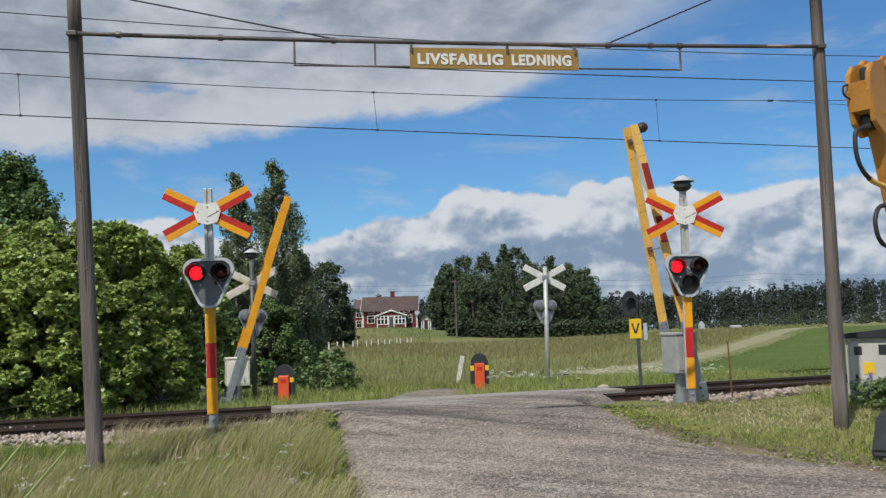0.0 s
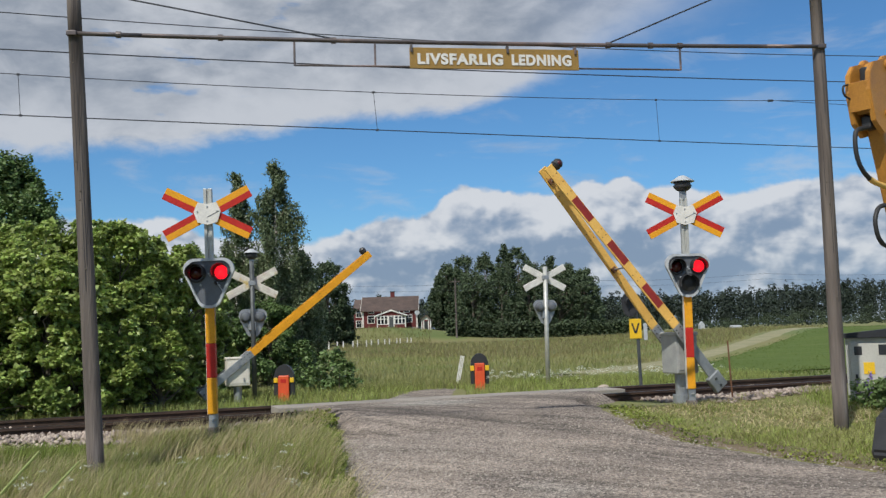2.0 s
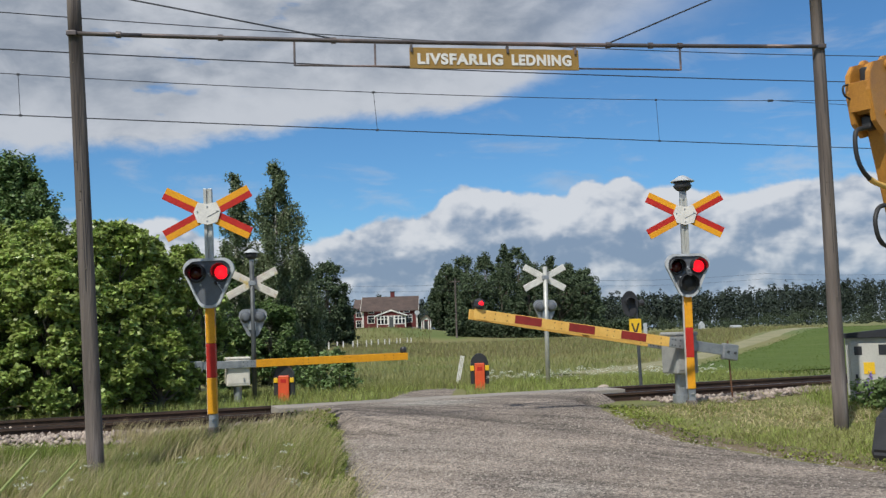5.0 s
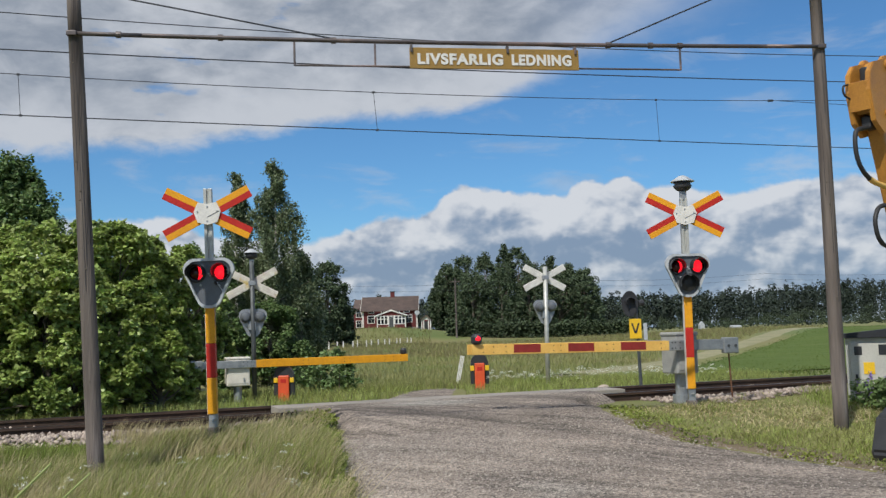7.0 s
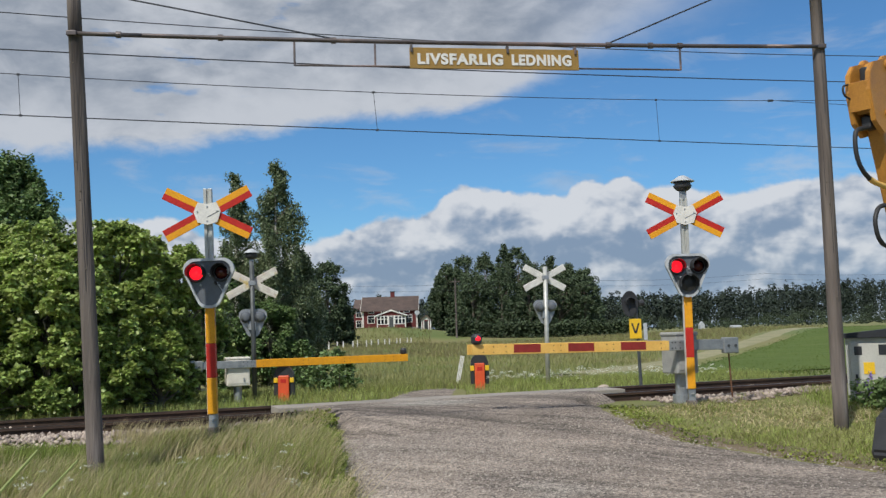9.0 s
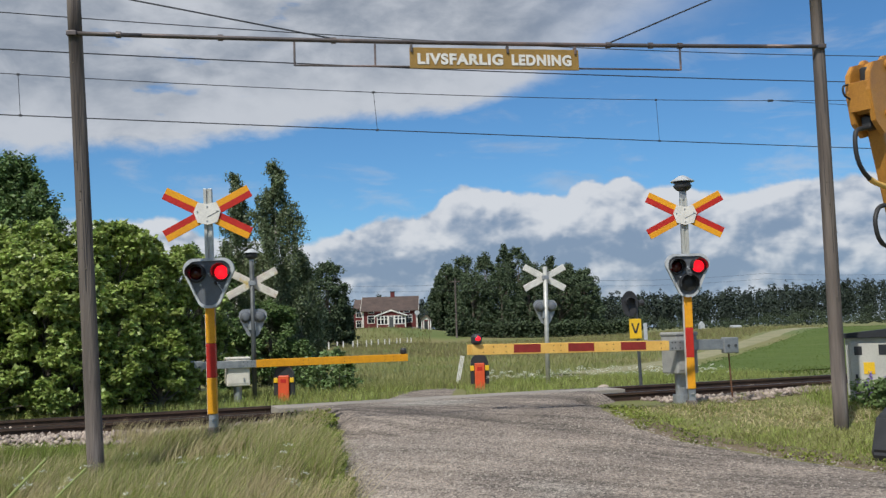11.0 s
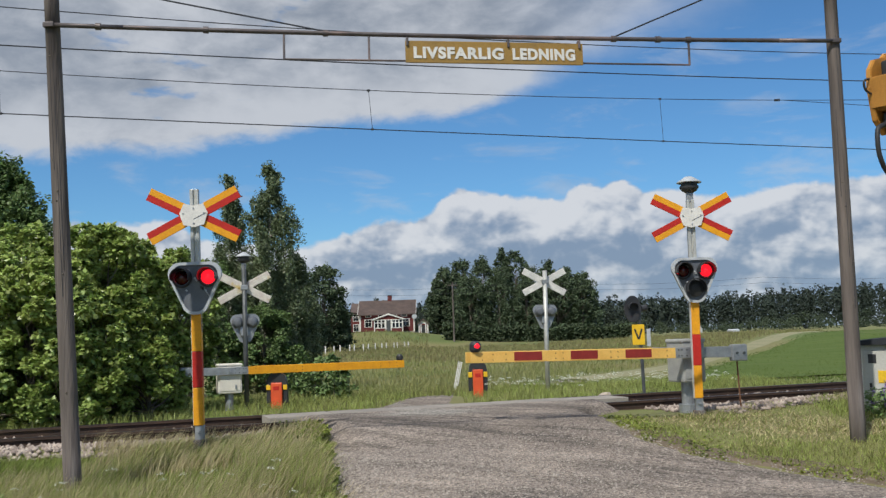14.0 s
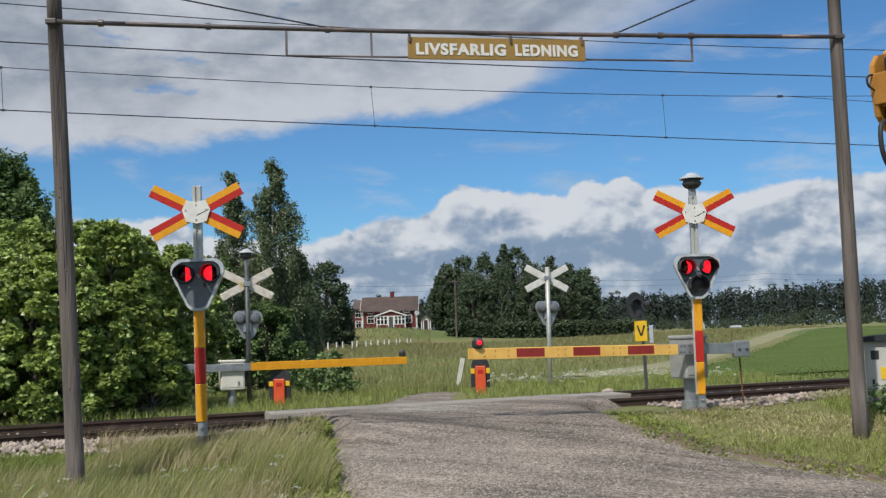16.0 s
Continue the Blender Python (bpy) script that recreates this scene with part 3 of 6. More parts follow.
def far_ramp():
    """Gravel apron that falls from the rails to the road beyond."""
    n, m = 30, 10
    k, sv = np.meshgrid(np.linspace(0, 1, n), np.linspace(1.45, 3.3, m))
    a = (4.0 + 0.25 * (sv - 1.45)) + (5.0 - 0.75 * (sv - 1.45)) * k
    x, y = TA.x + TU.x * a + TN.x * sv, TA.y + TU.y * a + TN.y * sv
    g = gz(x, y) + 0.012
    z = RAIL_Z - 0.006 + (g - RAIL_Z + 0.006) * np.clip((sv - 1.5) / 1.5, 0, 1)
    z = z - 0.12 * np.clip(1 - np.minimum(k, 1 - k) / 0.05, 0, 1)
    i = np.arange((m - 1) * (n - 1))
    q = (i // (n - 1)) * n + i % (n - 1)
    ob = soup("road_apron", np.stack([x, y, z], -1).reshape(-1, 3), np.stack([q, q + 1, q + n + 1, q + n], -1), M_ROAD, None, "gravel apron of the road beyond the rails", "structure", "road")
    for p in ob.data.polygons:
        p.use_smooth = True


far_ramp()


# ---- gantry with the warning sign ----
def pole(base, top, r0, r1, label):
    t = thing("wooden_pole", Matrix.Translation(base), label, "pole", "gantry poles")
    d = Vector(top) - Vector(base)
    rng = np.random.default_rng(int(abs(base[0]) * 100))
    bm = bmesh.new()
    segs = 10
    for i in range(segs):
        p, q = d * (i / segs), d * ((i + 1) / segs)
        a, b = r0 + (r1 - r0) * i / segs, r0 + (r1 - r0) * (i + 1) / segs
        tube(bm, p - (d * 0.02 if i == 0 else d * 0), q, a, b, 16, cap=i in (0, segs - 1))
    bmesh.ops.remove_doubles(bm, verts=bm.verts, dist=0.002)
    part("shaft", bm, M_POLE, t, smooth=True)
    # drying cracks and knots
    for i in range(9):
        z = rng.uniform(0.08, 0.9)
        ang = rng.uniform(-2.6, -0.6)
        rr = r0 + (r1 - r0) * z
        c = d * z + Vector((math.cos(ang) * rr, math.sin(ang) * rr, 0))
        bm = bmesh.new()
        bmesh.ops.create_icosphere(bm, subdivisions=1, radius=0.010, matrix=Matrix.Translation(c))
        part("knot", bm, M_BARK, t)
    for i in range(4):
        z0 = rng.uniform(0.02, 0.7)
        z1 = min(0.97, z0 + rng.uniform(0.12, 0.3))
        ang = rng.uniform(-2.2, -0.9)
        ca, sa = math.cos(ang), math.sin(ang)
        p = d * z0 + Vector((ca, sa, 0)) * (r0 + (r1 - r0) * z0) * 0.985
        q = d * z1 + Vector((ca, sa, 0)) * (r0 + (r1 - r0) * z1) * 0.985
        part("drying_crack", tube(bmesh.new(), p, q, 0.004, 0.002, seg=5), M_BLACK, t)
    return t


POLE_L, POLE_R = ((-3.581, 9.8, 0.08), (-3.845, 9.8, 5.45)), ((4.568, 11.2, 0.25), (4.604, 11.2, 6.1))
pole(*POLE_L, 0.085, 0.07, "weathered grey wooden pole carrying a steel gantry")
pole(*POLE_R, 0.085, 0.068, "weathered grey wooden pole carrying a steel gantry beside the road")


def gantry():
    a, b = Vector((-3.82, 9.72, 4.855)), Vector((4.597, 11.12, 4.875))
    g = thing("gantry_beam", Matrix.Translation(a), "dark steel tube beam with a hanging frame", "gantry")
    d = b - a
    at = lambda k, dz=0.0, dy=0.0: d * k + Vector((0, dy, dz - 0.14 * k * (1 - k)))
    bm = bmesh.new()
    for i in range(12):
        tube(bm, at(i / 12), at((i + 1) / 12), 0.024, seg=12, cap=i in (0, 11))
    part("beam", bm, M_BEAM, g, smooth=True)
    for k in (0.0, 1.0):
        part("clamp", boxed(-0.055, 0.055, -0.03, 0.10, -0.026, 0.026, 0.008, Matrix.Translation(at(k))), M_BEAM, g)
    for k in (0.055, 0.178, 0.32, 0.688, 0.748, 0.79):
        part("collar", tube(bmesh.new(), at(k - 0.003), at(k + 0.003), 0.036, seg=12), M_BEAM, g)
    # lower rail and hangers
    part("lower_rail", tube(bmesh.new(), at(0.27, -0.285), at(0.79, -0.285), 0.011, seg=8), M_BEAM, g)
    for k in (0.27, 0.373, 0.79):
        part("hanger", boxed(-0.011, 0.011, -0.011, 0.011, -0.29, 0, 0.003, Matrix.Translation(at(k))), M_BEAM, g)
    sx0, sx1 = 0.418, 0.645
    p, q = at(sx0, -0.19, -0.035), at(sx1, -0.19, -0.035)
    mid, half = (p + q) / 2, (q - p).length / 2
    ms = Matrix.Translation(a + mid) @ Euler((0, -math.atan2(d.z, d.x), math.atan2(d.y, d.x))).to_matrix().to_4x4()
    sg = thing("warning_sign", ms, "ochre enamel danger sign with white block letters", "sign")
    part("board", boxed(-half, half, -0.012, 0.012, -0.118, 0.118, 0.004), M_SIGN, sg)
    for x in (-half + 0.02, 0.14, half - 0.04):
        part("hook", boxed(x - 0.012, x + 0.012, -0.03, 0.04, 0.06, 0.15, 0.004), M_BEAM, sg)
    for word, x0, x1 in (("LIVSFARLIG", -half + 0.085, 0.085), ("LEDNING", 0.185, half - 0.09)):
        cu = bpy.data.curves.new("lettering", "FONT")
        cu.body, cu.size, cu.extrude, cu.offset = word, 0.2, 0.003, 0.009
        cu.space_character = 1.12
        cu.materials.append(M_WHITE)
        ob = new("lettering", cu)
        bpy.context.view_layer.update()
        w = ob.dimensions.x
        lo = min(c[0] for c in ob.bound_box)
        k = (x1 - x0) / w
        hz = 0.128 / max(ob.dimensions.y, 0.01)
        ob.parent = sg
        ob.matrix_basis = Matrix.Translation((x0 - lo * k, -0.016, -0.066)) @ Euler((radians(90), 0, 0)).to_matrix().to_4x4() @ Matrix.Diagonal((k, hz, 1, 1))
        tagged(ob, "white block letters")
    # stays from the pole tops to the beam
    for k, pt in ((0.32, POLE_L[1]), (0.688, POLE_R[1])):
        top = Vector(pt) - Vector((0, 0, 0.08)) - a
        part("stay", tube(bmesh.new(), top, at(k, 0.02), 0.009, seg=6), M_WIRE, g)


gantry()


# ---- overhead line ----
def wire_pt(x, off, c):
    """A point of a wire that runs along the track, off metres across from the near rail; c: height, slope, curve."""
    p = Vector((TA.x + TN.x * off, TA.y + TN.y * off))
    return Vector((x, p.y + (x - p.x) * TU.y / TU.x, c[0] + c[1] * x + c[2] * x * x))


def cable(name, off, c, r, label, x0=-22.0, x1=24.0, n=46):
    ob = sweep(name, [wire_pt(x0 + (x1 - x0) * i / n, off, c) for i in range(n + 1)], r, M_WIRE)
    return tagged(ob, label, "overhead wire", "overhead railway wires")


CONTACT, MESSENGER = (4.890, 0.0059, 0.00023), (5.523, 0.0262, 0.00254)
cable("contact_wire", 0.75, CONTACT, 0.008, "dark overhead contact wire above the track")
messenger = cable("messenger_wire", 0.75, MESSENGER, 0.006, "thin messenger wire above the contact wire")
cable("branch_wire", 0.75, (5.762, 0.0052, 0.0), 0.0055, "thin wire branching off the messenger wire", 6.25, 24.0, 12)
cable("feeder_wire", 0.0, (5.726, 0.0302, 0.00116), 0.009, "dark overhead feeder wire along the track")
cable("return_wire", -0.6, (5.981, 0.0273, 0.00236), 0.007, "thin overhead return wire along the track")
for x_lo, x_hi in ((-5.933, -5.965), (-0.993, -1.04), (3.945, 3.919)):
    lo, hi = wire_pt(x_lo, 0.75, CONTACT), wire_pt(x_hi, 0.75, MESSENGER)
    dropper = part("dropper", tube(bmesh.new(), lo - Vector((0, 0, 0.014)), hi + Vector((0, 0, 0.008)), 0.004, seg=6), M_WIRE, messenger, "thin dropper holding up the contact wire")
    for q in (lo, hi):
        part("dropper_clip", boxed(-0.022, 0.022, -0.012, 0.012, -0.016, 0.016, 0.004, Matrix.Translation(q)), M_WIRE, dropper)
part("wire_clamp", boxed(-0.05, 0.05, -0.02, 0.02, -0.02, 0.02, 0.006, Matrix.Translation(wire_pt(6.28, 0.75, MESSENGER))), M_WIRE, messenger)


# ---- road signals ----
def rounded(pts, r, n=5):
    """An outline with rounded corners."""
    out = []
    k = len(pts)
    for i in range(k):
        p, a, b = Vector(pts[i]), Vector(pts[i - 1]), Vector(pts[(i + 1) % k])
        u, v = (a - p).normalized(), (b - p).normalized()
        ang = u.angle(v)
        t = r / math.tan(ang / 2)
        c = p + (u + v).normalized() * (r / math.sin(ang / 2))
        s, e = p + u * t - c, p + v * t - c
        for j in range(n + 1):
            w = s.lerp(e, j / n)
            out.append(tuple(c + w.normalized() * r))
    return out


def head_outline(grow):
    pts = [(-0.385 - grow * 1.7, 0.29 + grow), (-0.105 - grow * 0.4, -0.325 - grow), (0.105 + grow * 0.4, -0.325 - grow), (0.385 + grow * 1.7, 0.29 + grow)]
    return rounded(pts, 0.135 + grow * 0.6, 8)


FLASHERS = []


def hood(bm, x, z, r, depth, y0):
    """A half-open visor over a lamp."""
    n = 16
    rings = []
    for y, k in ((y0, 1.0), (y0 - depth, 0.97)):
        rings.append([(x + r * k * math.cos(a), y, z + r * k * math.sin(a)) for a in [radians(-20 + 220 * i / n) for i in range(n + 1)]])
    inner = [[(x + (px - x) * 0.93, py, z + (pz - z) * 0.93) for px, py, pz in ring] for ring in rings]
    vs = [[bm.verts.new(p) for p in ring] for ring in rings + inner]
    for a, b in ((0, 1), (3, 2), (1, 3), (2, 0)):
        for i in range(n):
            bm.faces.new((vs[a][i], vs[a][i + 1], vs[b][i + 1], vs[b][i]))
    return bm


def signal_head(t, z, front=True, third=False):
    """The triangular lamp board at height z of a signal."""
    b = part("lamp_board", slab(bmesh.new(), head_outline(-0.034), -0.085, -0.05, Matrix.Translation((0, 0, z))), M_HEAD, t, "dark grey triangular lamp board")
    # raised rim round the board
    bm = bmesh.new()
    o_, i_ = head_outline(0.0), head_outline(-0.034)
    n = len(o_)
    loops = []
    for ring, y in ((o_, -0.045), (o_, -0.115), (i_, -0.115), (i_, -0.045)):
        loops.append([bm.verts.new((x, y, z + zz)) for x, zz in ring])
    for a, c in ((0, 1), (1, 2), (2, 3), (3, 0)):
        for k in range(n):
            bm.faces.new((loops[a][k], loops[a][(k + 1) % n], loops[c][(k + 1) % n], loops[c][k]))
    bmesh.ops.recalc_face_normals(bm, faces=bm.faces)
    part("board_rim", bm, M_RIM, b, "pale grey raised rim")
    for x, left in ((-0.152, True), (0.152, False)):
        zc = z + 0.112
        bezel = lathe(bmesh.new(), [(0.118, 0), (0.118, 0.03), (0.110, 0.042), (0.096, 0.042), (0.092, 0.02), (0.092, 0.0)], 24, Matrix.Translation((x, -0.083, zc)) @ pose(0, 0, 0, 90))
        part("lamp_bezel", bezel, M_BLACK, b, smooth=False)
        part("lamp_hood", hood(bmesh.new(), x, zc, 0.112, 0.19, -0.09), M_BLACK, b)
        # the turning lamp: one half of its drum is lit, the other dark
        bm = bmesh.new()
        bmesh.ops.create_uvsphere(bm, u_segments=20, v_segments=12, radius=0.088)
        for f in bm.faces:
            f.material_index = 0 if f.calc_center_median().y < 0 else 1
            f.smooth = True
        d = part("lamp_drum", bm, [M_LAMPON, M_LAMPOFF], b, "red signal lamp, lit on one side", m=pose(x, -0.06, zc))
        FLASHERS.append((d, left))
    for x, zz in ((0.0, 0.10), (0.015, 0.075), (0.10, -0.02), (-0.10, -0.04), (0.125, -0.05)):
        part("lamp_bolt", tube(bmesh.new(), (x, -0.084, z + zz), (x, -0.105, z + zz), 0.013, seg=8), M_RIM, b)
    part("sight_tube", tube(bmesh.new(), (0.07, -0.085, z - 0.01), (0.10, -0.15, z - 0.03), 0.016, seg=8), M_BLACK, b)
    part("stay_rod", tube(bmesh.new(), (0.10, -0.09, z - 0.02), (0.17, -0.09, z - 0.13), 0.007, seg=6), M_RIM, b)
    if third:
        part("lower_hood", hood(bmesh.new(), 0, z - 0.13, 0.135, 0.16, -0.11), M_BLACK, b)
        part("lower_lens", lathe(bmesh.new(), [(0.115, 0), (0.115, 0.02), (0.06, 0.035), (0.01, 0.04)], 20, Matrix.Translation((0, -0.112, z - 0.13)) @ pose(0, 0, 0, 90)), M_BLACK, b)
    part("head_bracket", boxed(-0.06, 0.06, -0.05, 0.06, z - 0.1, z + 0.1, 0.01), M_GALV, t)


def head_back(t, z):
    """The rear of a lamp board that faces the other way (towards +y), with its two lamp cans."""
    b = part("lamp_board", slab(bmesh.new(), head_outline(-0.01), 0.06, 0.10, Matrix.Translation((0, 0, z))), M_GALV, t, "bare metal rear of a lamp board")
    for x in (-0.15, 0.15):
        part("lamp_can", lathe(bmesh.new(), [(0.12, 0), (0.12, 0.05), (0.07, 0.14), (0.03, 0.15)], 18, Matrix.Translation((x, 0.06, z + 0.11)) @ pose(0, 0, 0, 90)), M_HEAD, b)
    part("junction_box", boxed(-0.10, 0.06, -0.03, 0.06, z - 0.17, z + 0.02, 0.015), M_GALV, b)


def bell(t, z, wide, mat_cap):
    part("bell_cap", lathe(bmesh.new(), [(wide, 0.11), (wide, 0.118), (wide * 0.72, 0.15), (wide * 0.3, 0.195), (0.01, 0.205)], 24, Matrix.Translation((0, 0, z))), mat_cap, t, "dished warning bell cap", smooth=False)
    part("bell_body", lathe(bmesh.new(), [(0.05, -0.03), (0.10, 0.0), (0.135, 0.05), (0.11, 0.085), (wide * 0.8, 0.112)], 20, Matrix.Translation((0, 0, z))), M_BLACK, t, "black bell housing", smooth=True)
    part("bell_bracket", boxed(-0.045, 0.045, -0.04, 0.04, z - 0.16, z - 0.02, 0.012), M_GALV, t)


def crossbuck(t, z, sheet=None):
    """The X of four boards and a hub. With a sheet material: the plain ribbed rear."""
    for sxn in (-1, 1):
        for up in (1, -1):
            ang = math.degrees(math.atan2(0.27 * up, 0.52 * sxn))
            m = Matrix.Translation((0, 0, z)) @ pose(0, 0, 0, 0, -ang, 0)
            flip = (sxn * up) > 0
            y0 = -0.075
            if sheet is None:
                hi, lo = (M_YELLOW, M_RED) if up > 0 else (M_RED, M_YELLOW)
                for side, mt_, nm in ((1, hi, "upper_stripe"), (-1, lo, "lower_stripe")):
                    k = side * sxn
                    z0, z1 = (0.0, 0.078) if k > 0 else (-0.078, 0.0)
                    part(nm, boxed(0.12, 0.585, y0, y0 + 0.02, z0, z1, 0.002, m), mt_, t)
            else:
                a = part("cross_arm", boxed(0.02, 0.585, 0.055, 0.075, -0.078, 0.078, 0.002, m), sheet, t, "ribbed rear of a cross board")
                for zz in (-0.05, 0.0, 0.05):
                    part("rib", boxed(0.02, 0.583, 0.049, 0.056, zz - 0.009, zz + 0.009, 0.002, m), sheet, a)
    if sheet is None:
        hexa = [(-0.165, 0.02), (-0.12, -0.115), (0.0, -0.145), (0.12, -0.115), (0.165, 0.02), (0.115, 0.135), (0.0, 0.115), (-0.115, 0.135)]
        part("hub_plate", slab(bmesh.new(), hexa, -0.098, -0.078, Matrix.Translation((0, 0, z))), M_WHITE, t, "white hub plate")
        part("hub_seam", boxed(-0.002, 0.165, -0.101, -0.098, -0.004, 0.004, 0, Matrix.Translation((0, 0, z - 0.05)) @ pose(0, 0, 0, 0, -26)), M_HEAD, t)
        for x, zz in ((0, 0.08), (0, -0.10), (-0.12, 0.02), (0.12, 0.02)):
            part("bolt", tube(bmesh.new(), (x, -0.098, z + zz), (x, -0.106, z + zz), 0.011, seg=6), M_GALV, t)
    part("cross_clamp", boxed(-0.075, 0.075, -0.056, 0.04, z - 0.05, z + 0.05, 0.008), M_GALV, t)


def near_signal(m, label, with_bell, third, top):
    t = thing("crossing_signal", m, label, "crossing signal", "level crossing signals")
    bm = boxed(-0.05, -0.012, -0.05, 0.04, 1.3, top, 0.004)
    box(bm, 0.012, 0.05, -0.05, 0.04, 1.3, top, 0.004)
    box(bm, -0.012, 0.012, -0.03, 0.03, 1.3, top)
    part("upper_post", bm, M_ALU, t, "grooved grey metal post")
    for nm, z0, z1, mt_ in (("yellow_band", 0.22, 0.66, M_YELLOW), ("red_band", 0.66, 1.08, M_RED), ("yellow_band", 1.08, 1.56, M_YELLOW)):
        part(nm, boxed(-0.062, 0.05, -0.062, 0.05, z0 + 0.001, z1 - 0.001, 0.008), mt_, t)
    # white strip that puts the bright lit left face of the bands into colour
    part("lit_face_strip", boxed(-0.066, -0.0625, -0.05, 0.05, 0.22, 1.56), M_WHITE, t)
    part("foot", boxed(-0.05, 0.05, -0.05, 0.05, -0.25, 0.22, 0.006), M_GALV, t, "galvanised foot")
    part("foot_shoe", boxed(-0.075, 0.075, -0.07, 0.07, -0.3, 0.06, 0.015), M_POLE, t)
    part("foot_bolt", tube(bmesh.new(), (-0.02, -0.07, 0.15), (0.02, -0.07, 0.15), 0.012, seg=6), M_GALV, t)
    signal_head(t, 1.835, True, third)
    crossbuck(t, 2.685)
    if with_bell:
        bell(t, top + 0.13, 0.17, M_RIM)
    return t


near_signal(pose(-2.865, 11.75, 0.485, 0, -0.9, 4), "yellow and red banded crossing signal with cross boards in the grass", False, False, 3.0)
near_signal(pose(3.445, 13.55, 0.49, 0, 0.5, -3), "yellow and red banded crossing signal with bell and cross boards", True, True, 2.93)


def far_signal(m, label, mat_post, sheet, h_cross, h_head, r, with_bell, top):
    t = thing("crossing_signal", m, label, "crossing signal", "level crossing signals")
    part("post", tube(bmesh.new(), (0, 0, -0.3), (0, 0, top), r, seg=14), mat_post, t, smooth=True)
    crossbuck(t, h_cross, sheet)
    head_back(t, h_head)
    if with_bell:
        bell(t, top + 0.06, 0.17, M_RIM)
    return t


far_signal(pose(-4.06, 20.2, 0.36, 0, -0.6, 12), "dark crossing signal seen from behind, lichen on its cross boards", M_DARKPOST, M_LICHEN, 2.43, 1.6, 0.05, True, 2.9)
far_signal(pose(2.46, 23.4, 0.16, 0, 0.8, 10), "pale grey crossing signal post seen from behind", M_ALU, M_WHITE, 2.73, 1.9, 0.055, False, 3.0)


# ---- barriers ----
def barrier(m, label, L, case, striped, w, axle=0.78):
    """A half barrier. Local x runs along the lowered boom, z up; w is half the gap between its two planks."""
    t = thing("barrier", m, label, "level crossing barrier", "half barriers")
    cx, cy = 0.18 if striped else 0.24, min(w - 0.04, 0.2)
    part("pedestal", tube(bmesh.new(), (0, 0, -0.25), (0, 0, 0.36), 0.085, seg=16), M_GALV, t, smooth=False)
    part("base_flange", tube(bmesh.new(), (0, 0, -0.1), (0, 0, 0.02), 0.13, seg=16), M_GALV, t)
    c = part("case", boxed(-cx, cx, -cy, cy, 0.33, 0.88, 0.02), case, t, "weatherproof drive case")
    part("case_lid", boxed(-cx - 0.015, cx + 0.015, -cy - 0.012, cy + 0.012, 0.875, 0.93, 0.02), case, c)
    part("case_door", boxed(-cx + 0.03, cx - 0.03, -cy - 0.01, -cy + 0.004, 0.38, 0.83, 0.005), case, c)
    part("case_back", boxed(-cx + 0.03, cx - 0.03, cy - 0.004, cy + 0.01, 0.38, 0.83, 0.005), case, c)
    part("latch", boxed(0.10, 0.13, -cy - 0.03, -cy - 0.008, 0.42, 0.50, 0.005), M_GALV, c)
    arm = part("boom", tube(bmesh.new(), (0, -w - 0.05, 0), (0, w + 0.05, 0), 0.035, seg=12), M_GALV, t, "swinging double-plank boom on its shaft", m=pose(0, 0, axle))
    x0, hp = 0.34, 0.07 if striped else 0.078
    for side in (-1, 1):
        ya, yb = side * (w + 0.015), side * (w * 0.5 - 0.04)
        rot = math.atan2(yb - ya, L - x0)
        part("side_arm", boxed((-0.58 if striped else -0.75) if side > 0 or not striped else -0.2, x0 + 0.02, ya - 0.014, ya + 0.014, -0.075, 0.075, 0.006), M_GALV, arm, "galvanised side arm")
        for xx in (0.1, 0.18, 0.26, 0.31):
            for zz in (-0.04, 0.04):
                part("rivet", tube(bmesh.new(), (xx, ya - 0.02, zz), (xx, ya + 0.02, zz), 0.011, seg=6), M_DARKPOST, arm)
        ln = math.hypot(L - x0, yb - ya)
        mt_ = Matrix.Translation((x0, ya, 0)) @ pose(0, 0, 0, 0, 0, math.degrees(rot))
        pl = part("plank", boxed(0, ln, -0.013, 0.013, -hp, hp, 0.004), M_PALEYEL if striped else M_YELLOW, arm, "yellow painted boom plank", m=mt_)
        if side > 0:
            for k in range(3):
                xc = ln * (0.13 + 0.27 * k)
                part("red_field", boxed(xc, xc + 0.39, 0.0, 0.0165, -0.05, 0.062, 0.001, mt_), M_BOOMRED, arm, "dark red field")
        for k in (0.05, 0.30, 0.335, 0.57, 0.605, 0.84, 0.90, 0.95):
            for zz in (-0.035, 0.035):
                part("screw", tube(bmesh.new(), mt_ @ Vector((ln * k, -0.017, zz)), mt_ @ Vector((ln * k, 0.017, zz)), 0.008, seg=6), M_RUST, arm)
    for xb in (1.45, L - 0.22):
        k = (xb - x0) / (L - x0)
        wb = (w + 0.015) * (1 - k) + (w * 0.5 - 0.04) * k
        part("cross_brace", tube(bmesh.new(), (xb, -wb, 0), (xb, wb, 0), 0.012, seg=6), M_GALV, arm)
        for side in (-1, 1):
            if striped:
                part("brace_clip", boxed(xb - 0.04, xb + 0.04, side * wb - side * 0.03 - 0.014, side * wb - side * 0.03 + 0.014, -0.05, 0.03, 0.005), M_RUST, arm)
